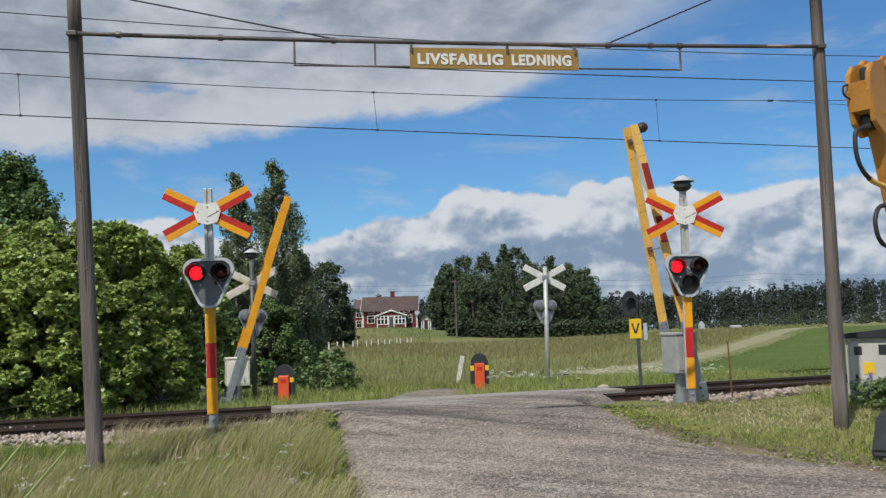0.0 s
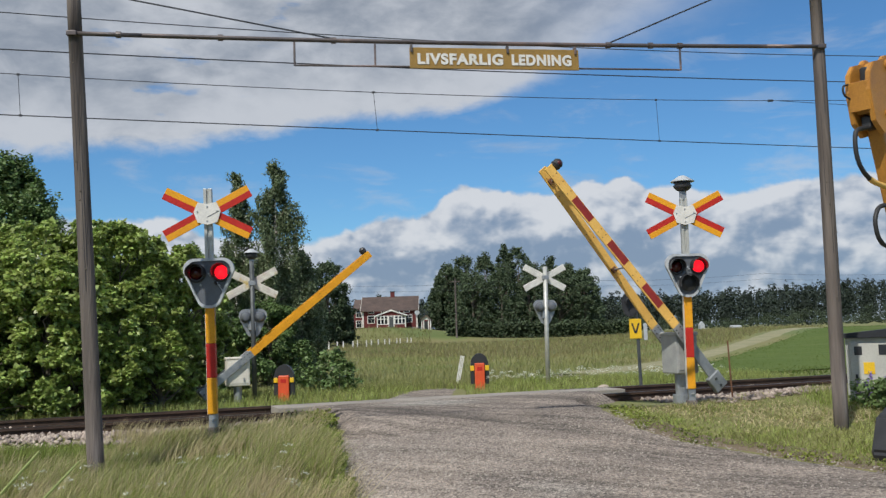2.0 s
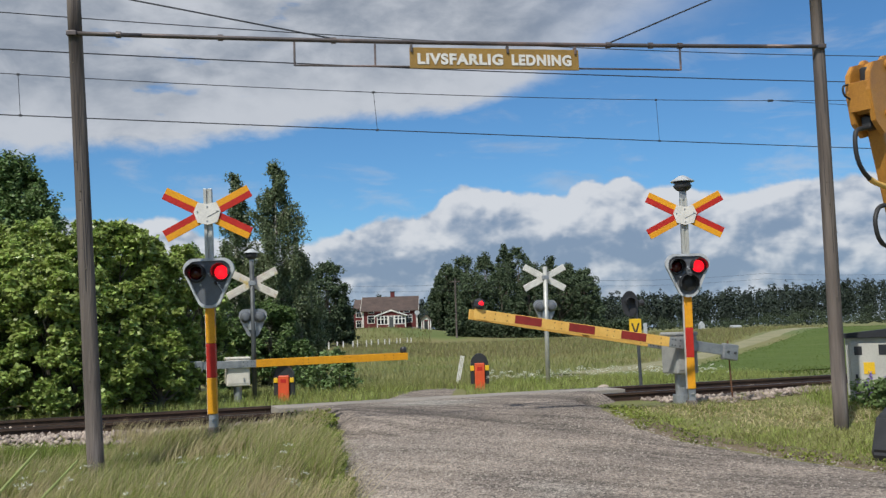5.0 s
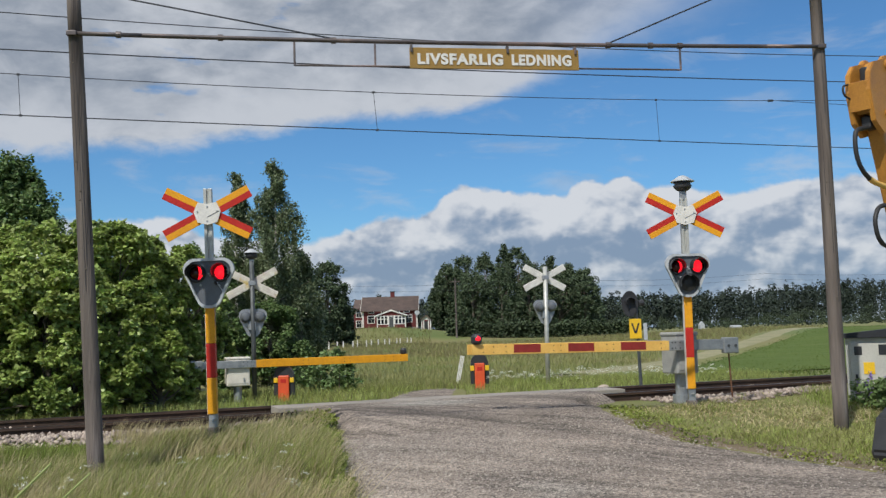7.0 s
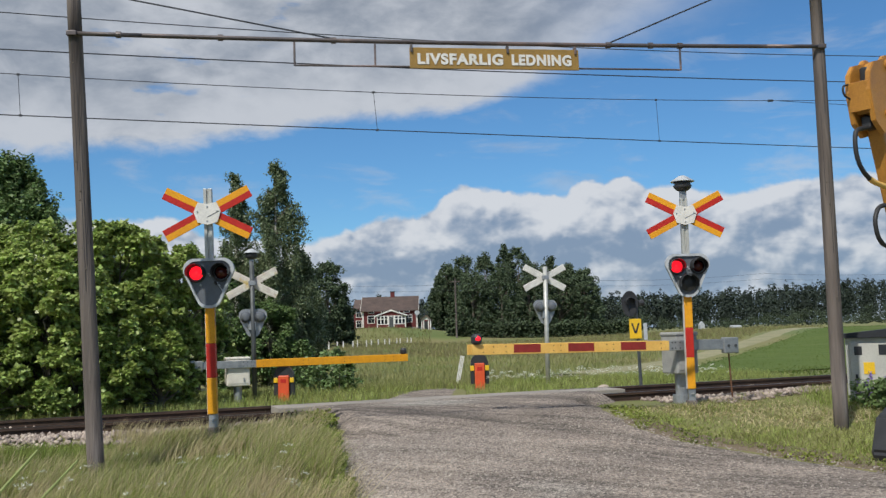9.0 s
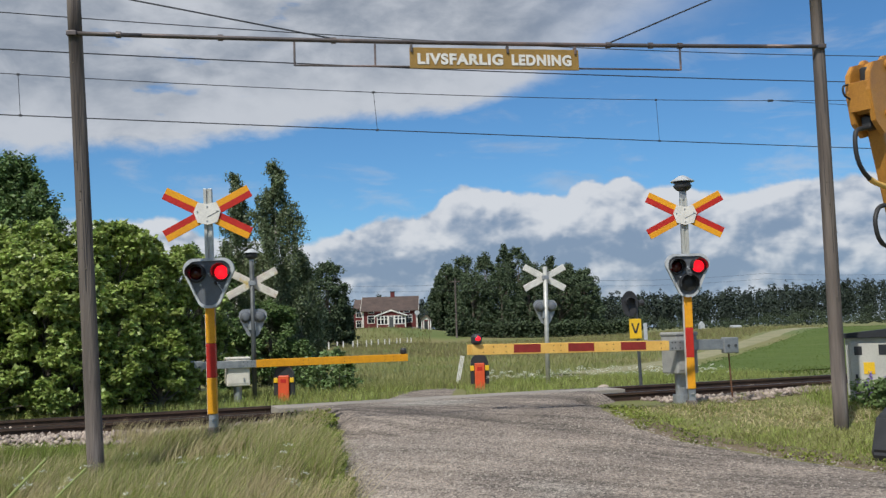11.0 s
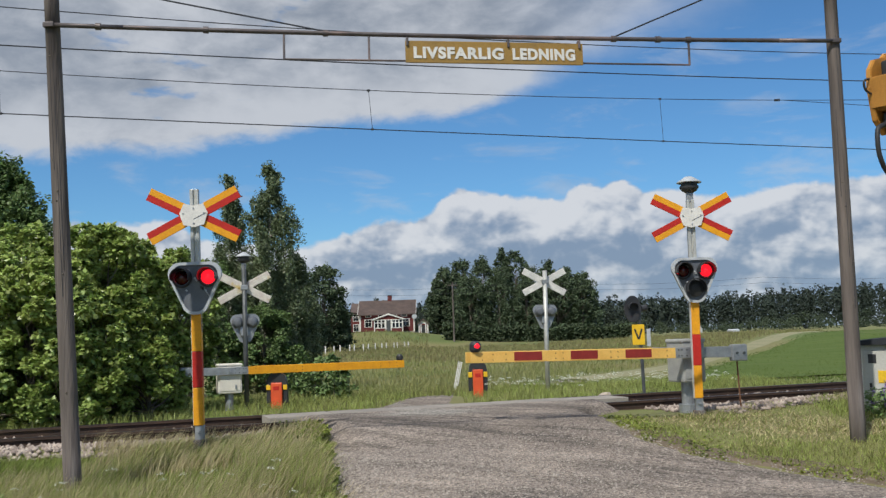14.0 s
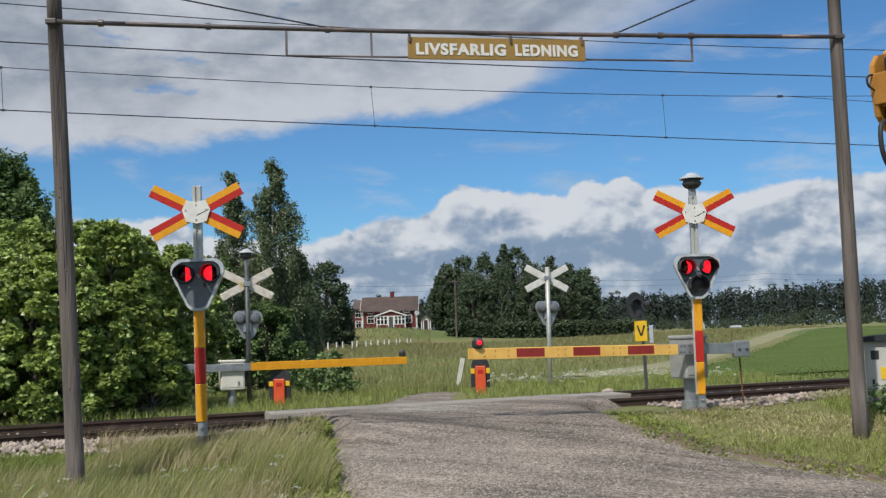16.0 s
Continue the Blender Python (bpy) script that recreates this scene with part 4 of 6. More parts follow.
    for side in ((1,) if striped else (-1, 1)):
        ys = side * (w + 0.015)
        wx = 0.18 if striped else 0.0
        part("counterweight", boxed(-0.98 + wx, -0.73 + wx, ys - 0.045, ys + 0.045, -0.13, 0.10, 0.015), M_GALV, arm, "steel counterweight")
        for xb in (-0.92, -0.80):
            part("weight_bolt", tube(bmesh.new(), (xb + wx, ys - 0.06, -0.02), (xb + wx, ys + 0.06, -0.02), 0.02, seg=8), M_DARKPOST, arm)
    yl = w * 0.5 - 0.04
    part("tip_lamp", lathe(bmesh.new(), [(0.05, 0), (0.075, 0.03), (0.075, 0.10), (0.05, 0.135), (0.02, 0.145)], 14, Matrix.Translation((L - 0.06, yl, 0.068))), M_BLACK, arm, "round boom tip lamp", smooth=False)
    lens = bmesh.new()
    bmesh.ops.create_uvsphere(lens, u_segments=16, v_segments=8, radius=0.047)
    for f in lens.faces:
        f.material_index = 0 if f.calc_center_median().y > 0 else 1
        f.smooth = True
    lens = part("lamp_lens", lens, [M_LAMPON, M_LAMPOFF], arm, "red lens, lit on one side", m=pose(L - 0.06, yl + 0.036, 0.145))
    return arm, lens


R_DIR, L_DIR = math.degrees(math.atan2(-0.34, -0.94)), math.degrees(math.atan2(0.34, 0.94))
# the boom axes: the striped faces look at the traffic on either side
boom_r, tip_lens = barrier(pose(3.412, 14.0, 0.58, 0, 0, R_DIR), "grey half barrier with red and yellow boom beside the road", 3.29, M_BOX, True, 0.27, 0.74)
boom_l, tip_lens_far = barrier(pose(-4.377, 20.0, 0.31, 0, 0, L_DIR), "cream half barrier with plain yellow boom beyond the track", 3.72, M_CREAM, False, 0.20)


# ---- hooded bollards ----
def bollard(x, y, label, h=0.86):
    t = thing("bollard", Matrix.Translation(P3(x, y, -0.02)), label, "bollard", "orange bollards")
    part("column", boxed(-0.115, 0.115, -0.07, 0.07, -0.1, h * 0.74, 0.02), M_ORANGE, t)
    dome = bmesh.new()
    arc = [(-0.205, h * 0.60)] + [(-0.205 * math.cos(radians(a)), h * 0.70 + 0.26 * math.sin(radians(a))) for a in range(0, 181, 12)] + [(0.205, h * 0.60)]
    slab(dome, arc[::-1], -0.02, 0.16)
    bmesh.ops.recalc_face_normals(dome, faces=dome.faces)
    part("cap", dome, M_BLACK, t, "dark domed cap")
    for s in (-1, 1):
        part("wing", boxed(min(s * 0.12, s * 0.215), max(s * 0.12, s * 0.215), 0.0, 0.14, h * 0.18, h * 0.62, 0.01), M_BLACK, t)
        part("reflector", boxed(min(s * 0.125, s * 0.215), max(s * 0.125, s * 0.215), -0.025, 0.0, h * 0.54, h * 0.68, 0.01), M_LEMON, t, "yellow reflector")
    part("badge", boxed(-0.06, 0.06, -0.076, -0.068, h * 0.54, h * 0.64, 0.002), M_RED, t)
    return t


bollard(0.755, 22.0, "orange bollard with black domed cap beyond the track")
bollard(-3.442, 20.2, "orange bollard with black cap beside the cream barrier", 0.75)


# ---- marker post with letter board ----
def v_marker():
    b = Vector((3.70, 18.3, float(gz(3.70, 18.3))))
    t = thing("marker_post", Matrix.Translation(b), "grey rail marker post with yellow letter board and black target", "rail marker")
    part("post", tube(bmesh.new(), (0, 0, -0.2), (-0.03, 0, 1.85), 0.032, seg=10), M_DARKPOST, t)
    bd = part("board", boxed(-0.115, 0.115, -0.045, -0.03, 1.03, 1.41, 0.01, pose(-0.065, 0, 0)), M_LEMON, t, "yellow board with a black V")
    for s in (-1, 1):
        part("letter_stroke", boxed(-0.016, 0.016, -0.05, -0.046, -0.1, 0.1, 0, Matrix.Translation((-0.065 + s * 0.035, 0, 1.23)) @ pose(0, 0, 0, 0, s * 18)), M_BLACK, bd)
    part("side_plate", boxed(0.09, 0.16, -0.04, -0.03, 1.0, 1.32, 0.004), M_RIM, t, "pale grey side plate")
    disc = bmesh.new()
    slab(disc, [(0.16 * math.cos(radians(a)), 0.25 * math.sin(radians(a))) for a in range(0, 360, 18)], -0.05, -0.02, Matrix.Translation((-0.15, 0, 1.70)))
    d = part("target_disc", disc, M_BLACK, t, "black oval signal target")
    part("target_hood", hood(bmesh.new(), -0.15, 1.73, 0.09, 0.14, -0.05), M_BLACK, d)
    part("lamp_can", tube(bmesh.new(), (0.02, 0, 1.7), (0.12, 0.02, 1.72), 0.06, seg=12), M_BLACK, t)


v_marker()


def small_posts():
    t = thing("delineator", Matrix.Translation(P3(0.30, 26.0, 0.12)) @ pose(0, 0, 0, 0, 12, 0), "white ribbed delineator leaning in the meadow", "delineator")
    for i in range(3):
        part("slat", boxed(-0.06 + i * 0.04, -0.03 + i * 0.04, -0.01, 0.01, -0.2, 0.70, 0.004, pose(0, 0, 0)), M_WHITE, t)
    b = Vector((4.17, 14.05, float(gz(4.17, 14.05))))
    ob = part("iron_rod", tube(bmesh.new(), (0, 0, -0.1), (-0.03, 0, 0.86), 0.012, seg=6), M_RUST, m=Matrix.Translation(b))
    tagged(ob, "thin rusty iron rod beside the ballast", "rod")


small_posts()


def trackside_stone():
    bm = bmesh.new()
    bmesh.ops.create_icosphere(bm, subdivisions=2, radius=0.15)
    for v in bm.verts:
        v.co += v.normal * 0.05 * noise.noise(v.co * 9)
        v.co.z *= 0.6
    ob = part("stone", bm, M_STONE, m=Matrix.Translation(P3(3.1, 19.0, 0.05)))
    tagged(ob, "grey boulder in the grass beyond the track", "stone")


trackside_stone()


# ---- electric kiosk ----
def kiosk():
    t = thing("electric_kiosk", pose(6.24, 13.3, 0.34, 0, 0, -26), "pale grey electrical kiosk with dark pitched lid", "electrical cabinet")
    part("plinth", boxed(-0.62, 1.1, -0.3, 0.45, -0.25, 0.06, 0.01), M_CONC, t)
    b = part("body", boxed(-0.62, 1.1, -0.32, 0.47, 0.06, 1.02, 0.015), M_KIOSK, t)
    lid = bmesh.new()
    slab(lid, [(-0.70, 1.02), (1.18, 1.02), (1.18, 1.07), (0.24, 1.16), (-0.70, 1.07)], -0.4, 0.55)
    part("lid", lid, M_SLATE, t, "dark metal lid")
    for x0, x1 in ((-0.56, -0.06), (0.0, 0.55)):
        d = part("door", boxed(x0, x1, -0.335, -0.318, 0.14, 0.95, 0.006), M_KIOSK, b)
        part("vent", boxed(x0 + 0.05, x0 + 0.15, -0.342, -0.332, 0.78, 0.90, 0.004), M_BLACK, d)
        part("handle", boxed(x0 + 0.05, x0 + 0.08, -0.35, -0.332, 0.46, 0.52, 0.005), M_BLACK, d)
        part("upper_window", boxed(x1 - 0.14, x1 - 0.02, -0.342, -0.332, 0.78, 0.92, 0.004), M_SLATE, d)
    part("warning_sticker", boxed(-0.40, -0.26, -0.342, -0.334, 0.52, 0.68, 0.001), M_LEMON, b, "yellow warning sticker")


kiosk()


# ---- digger arm ----
def digger():
    t = thing("digger_arm", pose(4.16, 9.0, 0.14, 0, 0, 38), "muddy yellow digger arm with hydraulic hoses, lowered to the ground", "excavator arm")
    # knuckle: two rounded cheek plates with a gap at the top and the bottom, closed by a front plate
    eye_top = [(0.13 + 0.10 * math.cos(radians(a)), 3.90 + 0.10 * math.sin(radians(a))) for a in range(150, -31, -15)]
    out = [(-0.02, 3.21), (-0.17, 3.33), (-0.235, 3.62), (-0.215, 3.80), (-0.13, 3.90), (0.0, 3.935)] + eye_top + [(0.42, 3.74), (0.40, 3.45), (0.14, 3.25)]
    for y0, y1 in ((-0.125, -0.075), (0.075, 0.125)):
        bm = bmesh.new()
        slab(bm, out[::-1], y0, y1)
        bmesh.ops.recalc_face_normals(bm, faces=bm.faces)
        bmesh.ops.bevel(bm, geom=[e for e in bm.edges if abs(e.verts[0].co.y - e.verts[1].co.y) < 1e-4], offset=0.008, segments=2, affect="EDGES")
        part("cheek_plate", bm, M_DIGGER, t)
    part("knuckle_block", slab(bmesh.new(), [(-0.12, 3.42), (0.30, 3.42), (0.32, 3.74), (0.02, 3.76), (-0.14, 3.70), (-0.19, 3.60)], -0.075, 0.075), M_DIGGER, t)
    part("front_plate", boxed(-0.012, 0.012, -0.10, 0.10, -0.15, 0.13, 0.006, Matrix.Translation((-0.212, 0, 3.585)) @ pose(0, 0, 0, 0, -8)), M_DIGGER, t, "welded front plate")
    # black blocks stand in for the shade inside the gaps between the cheeks
    part("gap_shade", boxed(-0.10, 0.05, -0.045, 0.045, 3.70, 3.88, 0.02), M_BLACK, t, "black block standing in for the shade between the plates")
    part("gap_shade", boxed(-0.12, 0.02, -0.05, 0.05, 3.27, 3.40, 0.02), M_BLACK, t)
    for x, z, r in ((0.13, 3.90, 0.06), (0.06, 3.42, 0.04), (0.14, 3.35, 0.045)):
        part("pivot_pin", tube(bmesh.new(), (x, -0.15, z), (x, 0.15, z), r, seg=16), M_DIGGER, t)
        part("pin_cap", tube(bmesh.new(), (x, -0.158, z), (x, -0.148, z), r * 0.5, seg=12), M_RUST, t)
    part("weld_bead", tube(bmesh.new(), (-0.222, -0.10, 3.70), (-0.222, 0.10, 3.70), 0.008, seg=6), M_RUST, t)
    plate = part("maker_plate", boxed(0.10, 0.21, -0.136, -0.124, 3.54, 3.78, 0.004, pose(0, 0, 0, 0, 0)), M_BLACK, t, "dark plate with unreadable pale writing")
    for z in (3.60, 3.65, 3.70):
        part("writing_bar", boxed(0.135, 0.18, -0.138, -0.1355, z, z + 0.02), M_HEAD, plate)
    # stick going down to the ground and the boom going back
    bm = bmesh.new()
    for p, q, w in (((0.10, 0, 3.36), (0.98, 0, 0.55), 0.10),):
        p, q = Vector(p), Vector(q)
        d = q - p
        mt_ = Matrix.Translation((p + q) / 2) @ pose(0, 0, 0, 0, math.degrees(math.atan2(d.x, d.z)))
        box(bm, -w, w, -0.075, 0.075, -d.length / 2, d.length / 2, 0.02, mt_)
    part("stick", bm, M_DIGGER, t, "yellow stick of the arm")
    part("ram", tube(bmesh.new(), (0.36, -0.03, 3.5), (0.95, -0.03, 1.4), 0.055, seg=14), M_BLACK, t, "black hydraulic ram")
    bm = bmesh.new()
    box(bm, -0.17, 0.17, -0.14, 0.14, -0.9, 0.9, 0.03, Matrix.Translation((1.15, 0.0, 3.66)) @ pose(0, 0, 0, 0, 88))
    part("boom", bm, M_DIGGER, t)
    # bucket on the ground
    bm = bmesh.new()
    slab(bm, [(-0.12, 0.28), (0.0, -0.02), (0.55, -0.05), (0.95, 0.2), (0.95, 0.75), (0.45, 0.80), (0.02, 0.62)], -0.35, 0.35)
    bmesh.ops.bevel(bm, geom=list(bm.edges), offset=0.03, segments=2, affect="EDGES")
    part("bucket", bm, M_BLACK, t, "dark steel bucket", m=pose(0.30, 0, -0.1))

    def hose(pts, r, mt_):
        p = [Vector(a) for a in pts]
        out_ = []
        for i in range(len(p) - 1):
            a, b, c, d = p[max(i - 1, 0)], p[i], p[i + 1], p[min(i + 2, len(p) - 1)]
            for j in range(8):
                k = j / 8
                out_.append(0.5 * ((2 * b) + (c - a) * k + (2 * a - 5 * b + 4 * c - d) * k * k + (3 * b - a - 3 * c + d) * k ** 3))
        out_.append(p[-1])
        sweep("hose", out_, r, mt_, t, "hydraulic hose")

    hose([(-0.12, -0.02, 3.28), (-0.31, -0.02, 3.24), (-0.37, -0.02, 3.17), (-0.37, -0.02, 3.01), (-0.30, -0.02, 2.88), (-0.165, -0.02, 2.79), (0.025, -0.02, 2.74), (0.35, -0.1, 2.7)], 0.022, M_RUBBER)
    hose([(-0.165, -0.02, 2.79), (-0.07, -0.02, 2.76), (0.10, -0.03, 2.73)], 0.027, M_PALEYEL)
    hose([(0.25, -0.02, 2.56), (0.0, -0.02, 2.53), (-0.1, -0.02, 2.43), (-0.107, -0.02, 2.32), (-0.05, -0.02, 2.21), (0.1, -0.02, 2.15), (0.45, -0.1, 2.1)], 0.022, M_RUBBER)
    hose([(-0.20, 0.08, 3.56), (-0.29, 0.10, 3.60), (-0.30, 0.10, 3.68), (-0.21, 0.08, 3.71)], 0.010, M_RUBBER)


digger()


# ---- trees ----
def leaves(rng, centres, radii, n, size, droop=0.0, tall=0.8):
    """Leaf blades scattered in clumps: verts and faces. Each leaf is a pair of triangles folded along its rib."""
    idx = rng.integers(0, len(centres), n)
    d = rng.normal(size=(n, 3))
    d /= np.linalg.norm(d, axis=1)[:, None]
    rr = rng.random(n) ** (1 / 2.2)
    p = centres[idx] + d * (radii[idx] * rr)[:, None] * np.array([1, 1, tall])
    nrm = 0.55 * d + rng.normal(0, 0.45, (n, 3)) + np.array([0, 0, 0.75 - 0.5 * droop])
    nrm /= np.linalg.norm(nrm, axis=1)[:, None]
    out = d + rng.normal(0, 0.5, (n, 3)) + np.array([0, 0, -0.3 - droop])
    out -= nrm * np.sum(out * nrm, 1)[:, None]
    out /= np.linalg.norm(out, axis=1)[:, None] + 1e-6
    side = np.cross(nrm, out)
    s = size * rng.uniform(0.6, 1.35, n)[:, None]
    tip, mid = p + out * s, p + out * s * 0.45
    a, b = mid + side * s * 0.42 - nrm * s * 0.12, mid - side * s * 0.42 - nrm * s * 0.12
    v = np.stack([p, a, tip, b], 1).reshape(-1, 3)
    i = np.arange(n)[:, None] * 4
    return v, np.concatenate([i, i + 1, i + 2, i + 3], 1)


def branch_mesh(bm, p, q, r0, r1, rng, seg=7, bend=0.12):
    p, q = Vector(p), Vector(q)
    n = 4
    prev, pr = p, r0
    for i in range(1, n + 1):
        k = i / n
        c = p.lerp(q, k) + Vector(rng.normal(0, bend * (q - p).length / n * (k < 1), 3))
        r = r0 + (r1 - r0) * k
        tube(bm, prev, c, pr, r, seg, cap=False)
        prev, pr = c, r


SWAYING = []


def tree(name, base, height, spread, n_clump, n_leaf, size, leaf_mat, bark, label, seed, trunk_r=0.15, low=0.25, shape="round", clump_r=0.22, droop=0.0, sway=0.0, category="tree", lean=(0, 0), tall=0.8):
    """A tapered trunk with limbs to each clump and a crown of leaves."""
    rng = np.random.default_rng(seed)
    t = thing(name, Matrix.Translation(base), label, category)
    z = low + (1 - low) * rng.random(n_clump) ** 0.9
    if shape == "round":
        prof = np.sqrt(np.clip(1 - ((z - 0.55) / 0.5) ** 2, 0.03, 1))
    elif shape == "bush":
        prof = np.sqrt(np.clip(1 - ((z - 0.3) / 0.72) ** 2, 0.03, 1))
    elif shape == "tall":
        prof = np.interp(z, [0, 0.2, 0.45, 0.75, 1], [0.75, 0.95, 0.95, 0.55, 0.12])
    else:
        prof = np.interp(z, [0, 0.25, 0.6, 0.85, 1], [1.0, 1.05, 0.85, 0.6, 0.34])
    an, rr = rng.uniform(0, 2 * math.pi, n_clump), np.sqrt(rng.uniform(0.06, 1, n_clump))
    c = np.stack([np.cos(an) * rr * prof * spread + lean[0] * z, np.sin(an) * rr * prof * spread + lean[1] * z, z * height], -1)
    c[0] = (lean[0], lean[1], height * 0.985)
    rad = clump_r * spread * rng.uniform(0.55, 1.25, n_clump)
    # side shoots that break up the outline of each clump
    k = rng.integers(0, n_clump, n_clump * 4)
    d = rng.normal(size=(len(k), 3))
    d[:, 2] = np.abs(d[:, 2]) * 1.9 - 0.25
    d /= np.linalg.norm(d, axis=1)[:, None]
    core = c
    c = np.concatenate([c, c[k] + d * (rad[k] * rng.uniform(0.6, 1.45, len(k)))[:, None] * np.array([1, 1, max(1.0, tall)])])
    rad = np.concatenate([rad * 0.9, rad[k] * rng.uniform(0.22, 0.5, len(k))])
    bm = bmesh.new()
    branch_mesh(bm, (0, 0, -0.3), (lean[0] * 0.6, lean[1] * 0.6, height * 0.72), trunk_r, trunk_r * 0.3, rng, 9, 0.05)
    part("trunk", bm, bark, t, smooth=True)
    bm = bmesh.new()
    for i in range(min(n_clump, 26) if trunk_r > 0.03 else 0):
        h = max(0.12, c[i, 2] / height - 0.28) * 0.72
        branch_mesh(bm, (lean[0] * h, lean[1] * h, height * h), c[i], trunk_r * 0.32, trunk_r * 0.08, rng, 5)
    if trunk_r > 0.03:
        part("limb", bm, bark, t)
    else:
        bm.free()
    v, f = leaves(rng, c, rad, n_leaf, size, droop, tall)
    crown = soup("crown", v, f, leaf_mat, t, "leafy crown")
    if sway:
        SWAYING.append((crown, sway, rng.uniform(0, 6.28)))
    return t


def birch(base, height, spread, profile, n_strand, n_leaf, label, seed, lean=0.0, size=0.06, sway=0.8):
    """A birch: pale trunk, rising limbs, and thin twigs that hang from them, set with small leaves."""
    rng = np.random.default_rng(seed)
    t = thing("birch_tree", Matrix.Translation(base), label, "tree")
    bm = bmesh.new()
    branch_mesh(bm, (0, 0, -0.3), (lean, 0, height * 0.9), 0.11, 0.015, rng, 9, 0.04)
    part("trunk", bm, M_BIRCH, t, smooth=True)
    n_limb = 34
    kz = np.linspace(0.14, 0.97, n_limb) + rng.normal(0, 0.01, n_limb)
    an = np.arange(n_limb) * 2.4 + rng.normal(0, 0.3, n_limb)
    rad = np.interp(kz, *profile) * spread * rng.uniform(0.55, 1.1, n_limb)
    root = np.stack([lean * kz, 0 * kz, kz * height - 0.55 * rad], -1)
    tip = np.stack([lean * kz + np.cos(an) * rad, np.sin(an) * rad, kz * height + rng.uniform(0, 0.25, n_limb)], -1)
    for p, q in zip(root, tip):
        bm = bmesh.new()
        branch_mesh(bm, p, q, 0.028, 0.006, rng, 5, 0.1)
        part("limb", bm, M_BARK, t)
    li = rng.integers(0, n_limb, n_strand)
    k = rng.uniform(0.25, 1.08, n_strand)[:, None]
    st = root[li] * (1 - k) + tip[li] * k + rng.normal(0, 0.07, (n_strand, 3))
    ln = rng.uniform(0.15, 1.0, n_strand) * np.interp(st[:, 2] / height, [0, 0.3, 0.9, 1], [0.6, 1.2, 0.8, 0.3])
    ns = 9
    drop = np.linspace(0, 1, ns)[None, :, None]
    drift = rng.normal(0, 0.10, (n_strand, 1, 2))
    c = np.concatenate([st[:, None, :2] + drift * drop + 0.05 * drop ** 2, st[:, None, 2:] - ln[:, None, None] * drop], -1).reshape(-1, 3)
    c = c[c[:, 2] > 0.15]
    v, f = leaves(rng, c, np.full(len(c), 0.06), n_leaf, size, 1.2, 1.3)
    crown = soup("crown", v, f, M_LEAFB, t, "crown of hanging leafy twigs")
    SWAYING.append((crown, sway, rng.uniform(0, 6.28)))
    return t


def trees_near():
    # leafy thicket behind the track
    for i, (x, y, h, s, n, sd) in enumerate(((-7.9, 17.8, 3.35, 1.7, 62, 3), (-6.6, 18.5, 3.5, 1.45, 60, 4), (-7.0, 16.8, 2.7, 1.3, 44, 5), (-5.8, 21.0, 3.3, 1.1, 38, 6), (-9.6, 18.2, 3.1, 1.7, 52, 7), (-6.2, 17.2, 2.0, 1.0, 30, 8), (-8.4, 16.4, 2.2, 1.2, 30, 9), (-6.15, 19.6, 3.3, 1.1, 46, 10), (-6.5, 16.7, 1.5, 0.9, 24, 12), (-5.45, 18.2, 1.45, 0.75, 22, 13))):
        tree("maple_bush", P3(x, y), h, s, int(n * 1.9), 760 * n, 0.092, M_LEAF, M_BARK, "bright green leafy maple bush behind the track", sd, 0.07, 0.05, "bush", 0.15, sway=1.1, category="bush", tall=0.55)
    tree("maple_tree", P3(-11.35, 25.0), 6.1, 2.3, 260, 52000, 0.09, M_LEAFD, M_BARK, "dark green broadleaf tree behind the bushes", 21, 0.2, 0.1, "tall", 0.15, sway=0.6, tall=1.5)
    tree("maple_tree", P3(-9.3, 27.5), 3.9, 2.2, 90, 26000, 0.10, M_LEAFD, M_BARK, "low dark green broadleaf tree behind the bushes", 22, 0.15, 0.05, "bush", 0.18, sway=0.6)
    wide = ([0, 0.15, 0.4, 0.6, 0.8, 0.93, 1], [1.1, 1.25, 1.1, 0.9, 0.6, 0.3, 0.1])
    slim = ([0, 0.2, 0.5, 0.75, 0.9, 1], [1.0, 1.1, 0.85, 0.55, 0.32, 0.1])
    birch(P3(-5.5, 29.5), 6.95, 1.15, wide, 1900, 56000, "tall drooping birch with pale trunk", 23, 0.30)
    birch(P3(-6.45, 29.9), 6.75, 1.0, slim, 1200, 36000, "slender drooping birch beside a taller one", 28, -0.1)
    birch(P3(-4.75, 31.0), 4.4, 1.0, wide, 1200, 34000, "smaller dark birch in the grass", 24, 0.1)
    tree("birch_tree", P3(-7.2, 27.8), 3.9, 1.5, 70, 24000, 0.09, M_LEAFD, M_BARK, "dark undergrowth tree beneath the birch", 25, 0.08, 0.02, "bush", 0.2, sway=0.8)
    tree("birch_tree", P3(-5.2, 28.4), 2.4, 1.3, 60, 20000, 0.08, M_LEAFD, M_BARK, "low dark leafy undergrowth at the birch foot", 29, 0.05, 0.02, "bush", 0.2, sway=0.8)
    tree("shrub", P3(-2.6, 23.2), 0.95, 0.38, 14, 900, 0.09, M_LEAFD, M_BARK, "small leafy shrub in the meadow", 26, 0.02, 0.05, "bush", 0.4, category="shrub")
    tree("shrub", P3(-3.2, 24.4), 0.7, 0.8, 16, 1600, 0.09, M_LEAFD, M_BARK, "low dark shrub in the meadow", 27, 0.02, 0.05, "bush", 0.4, category="shrub")


trees_near()


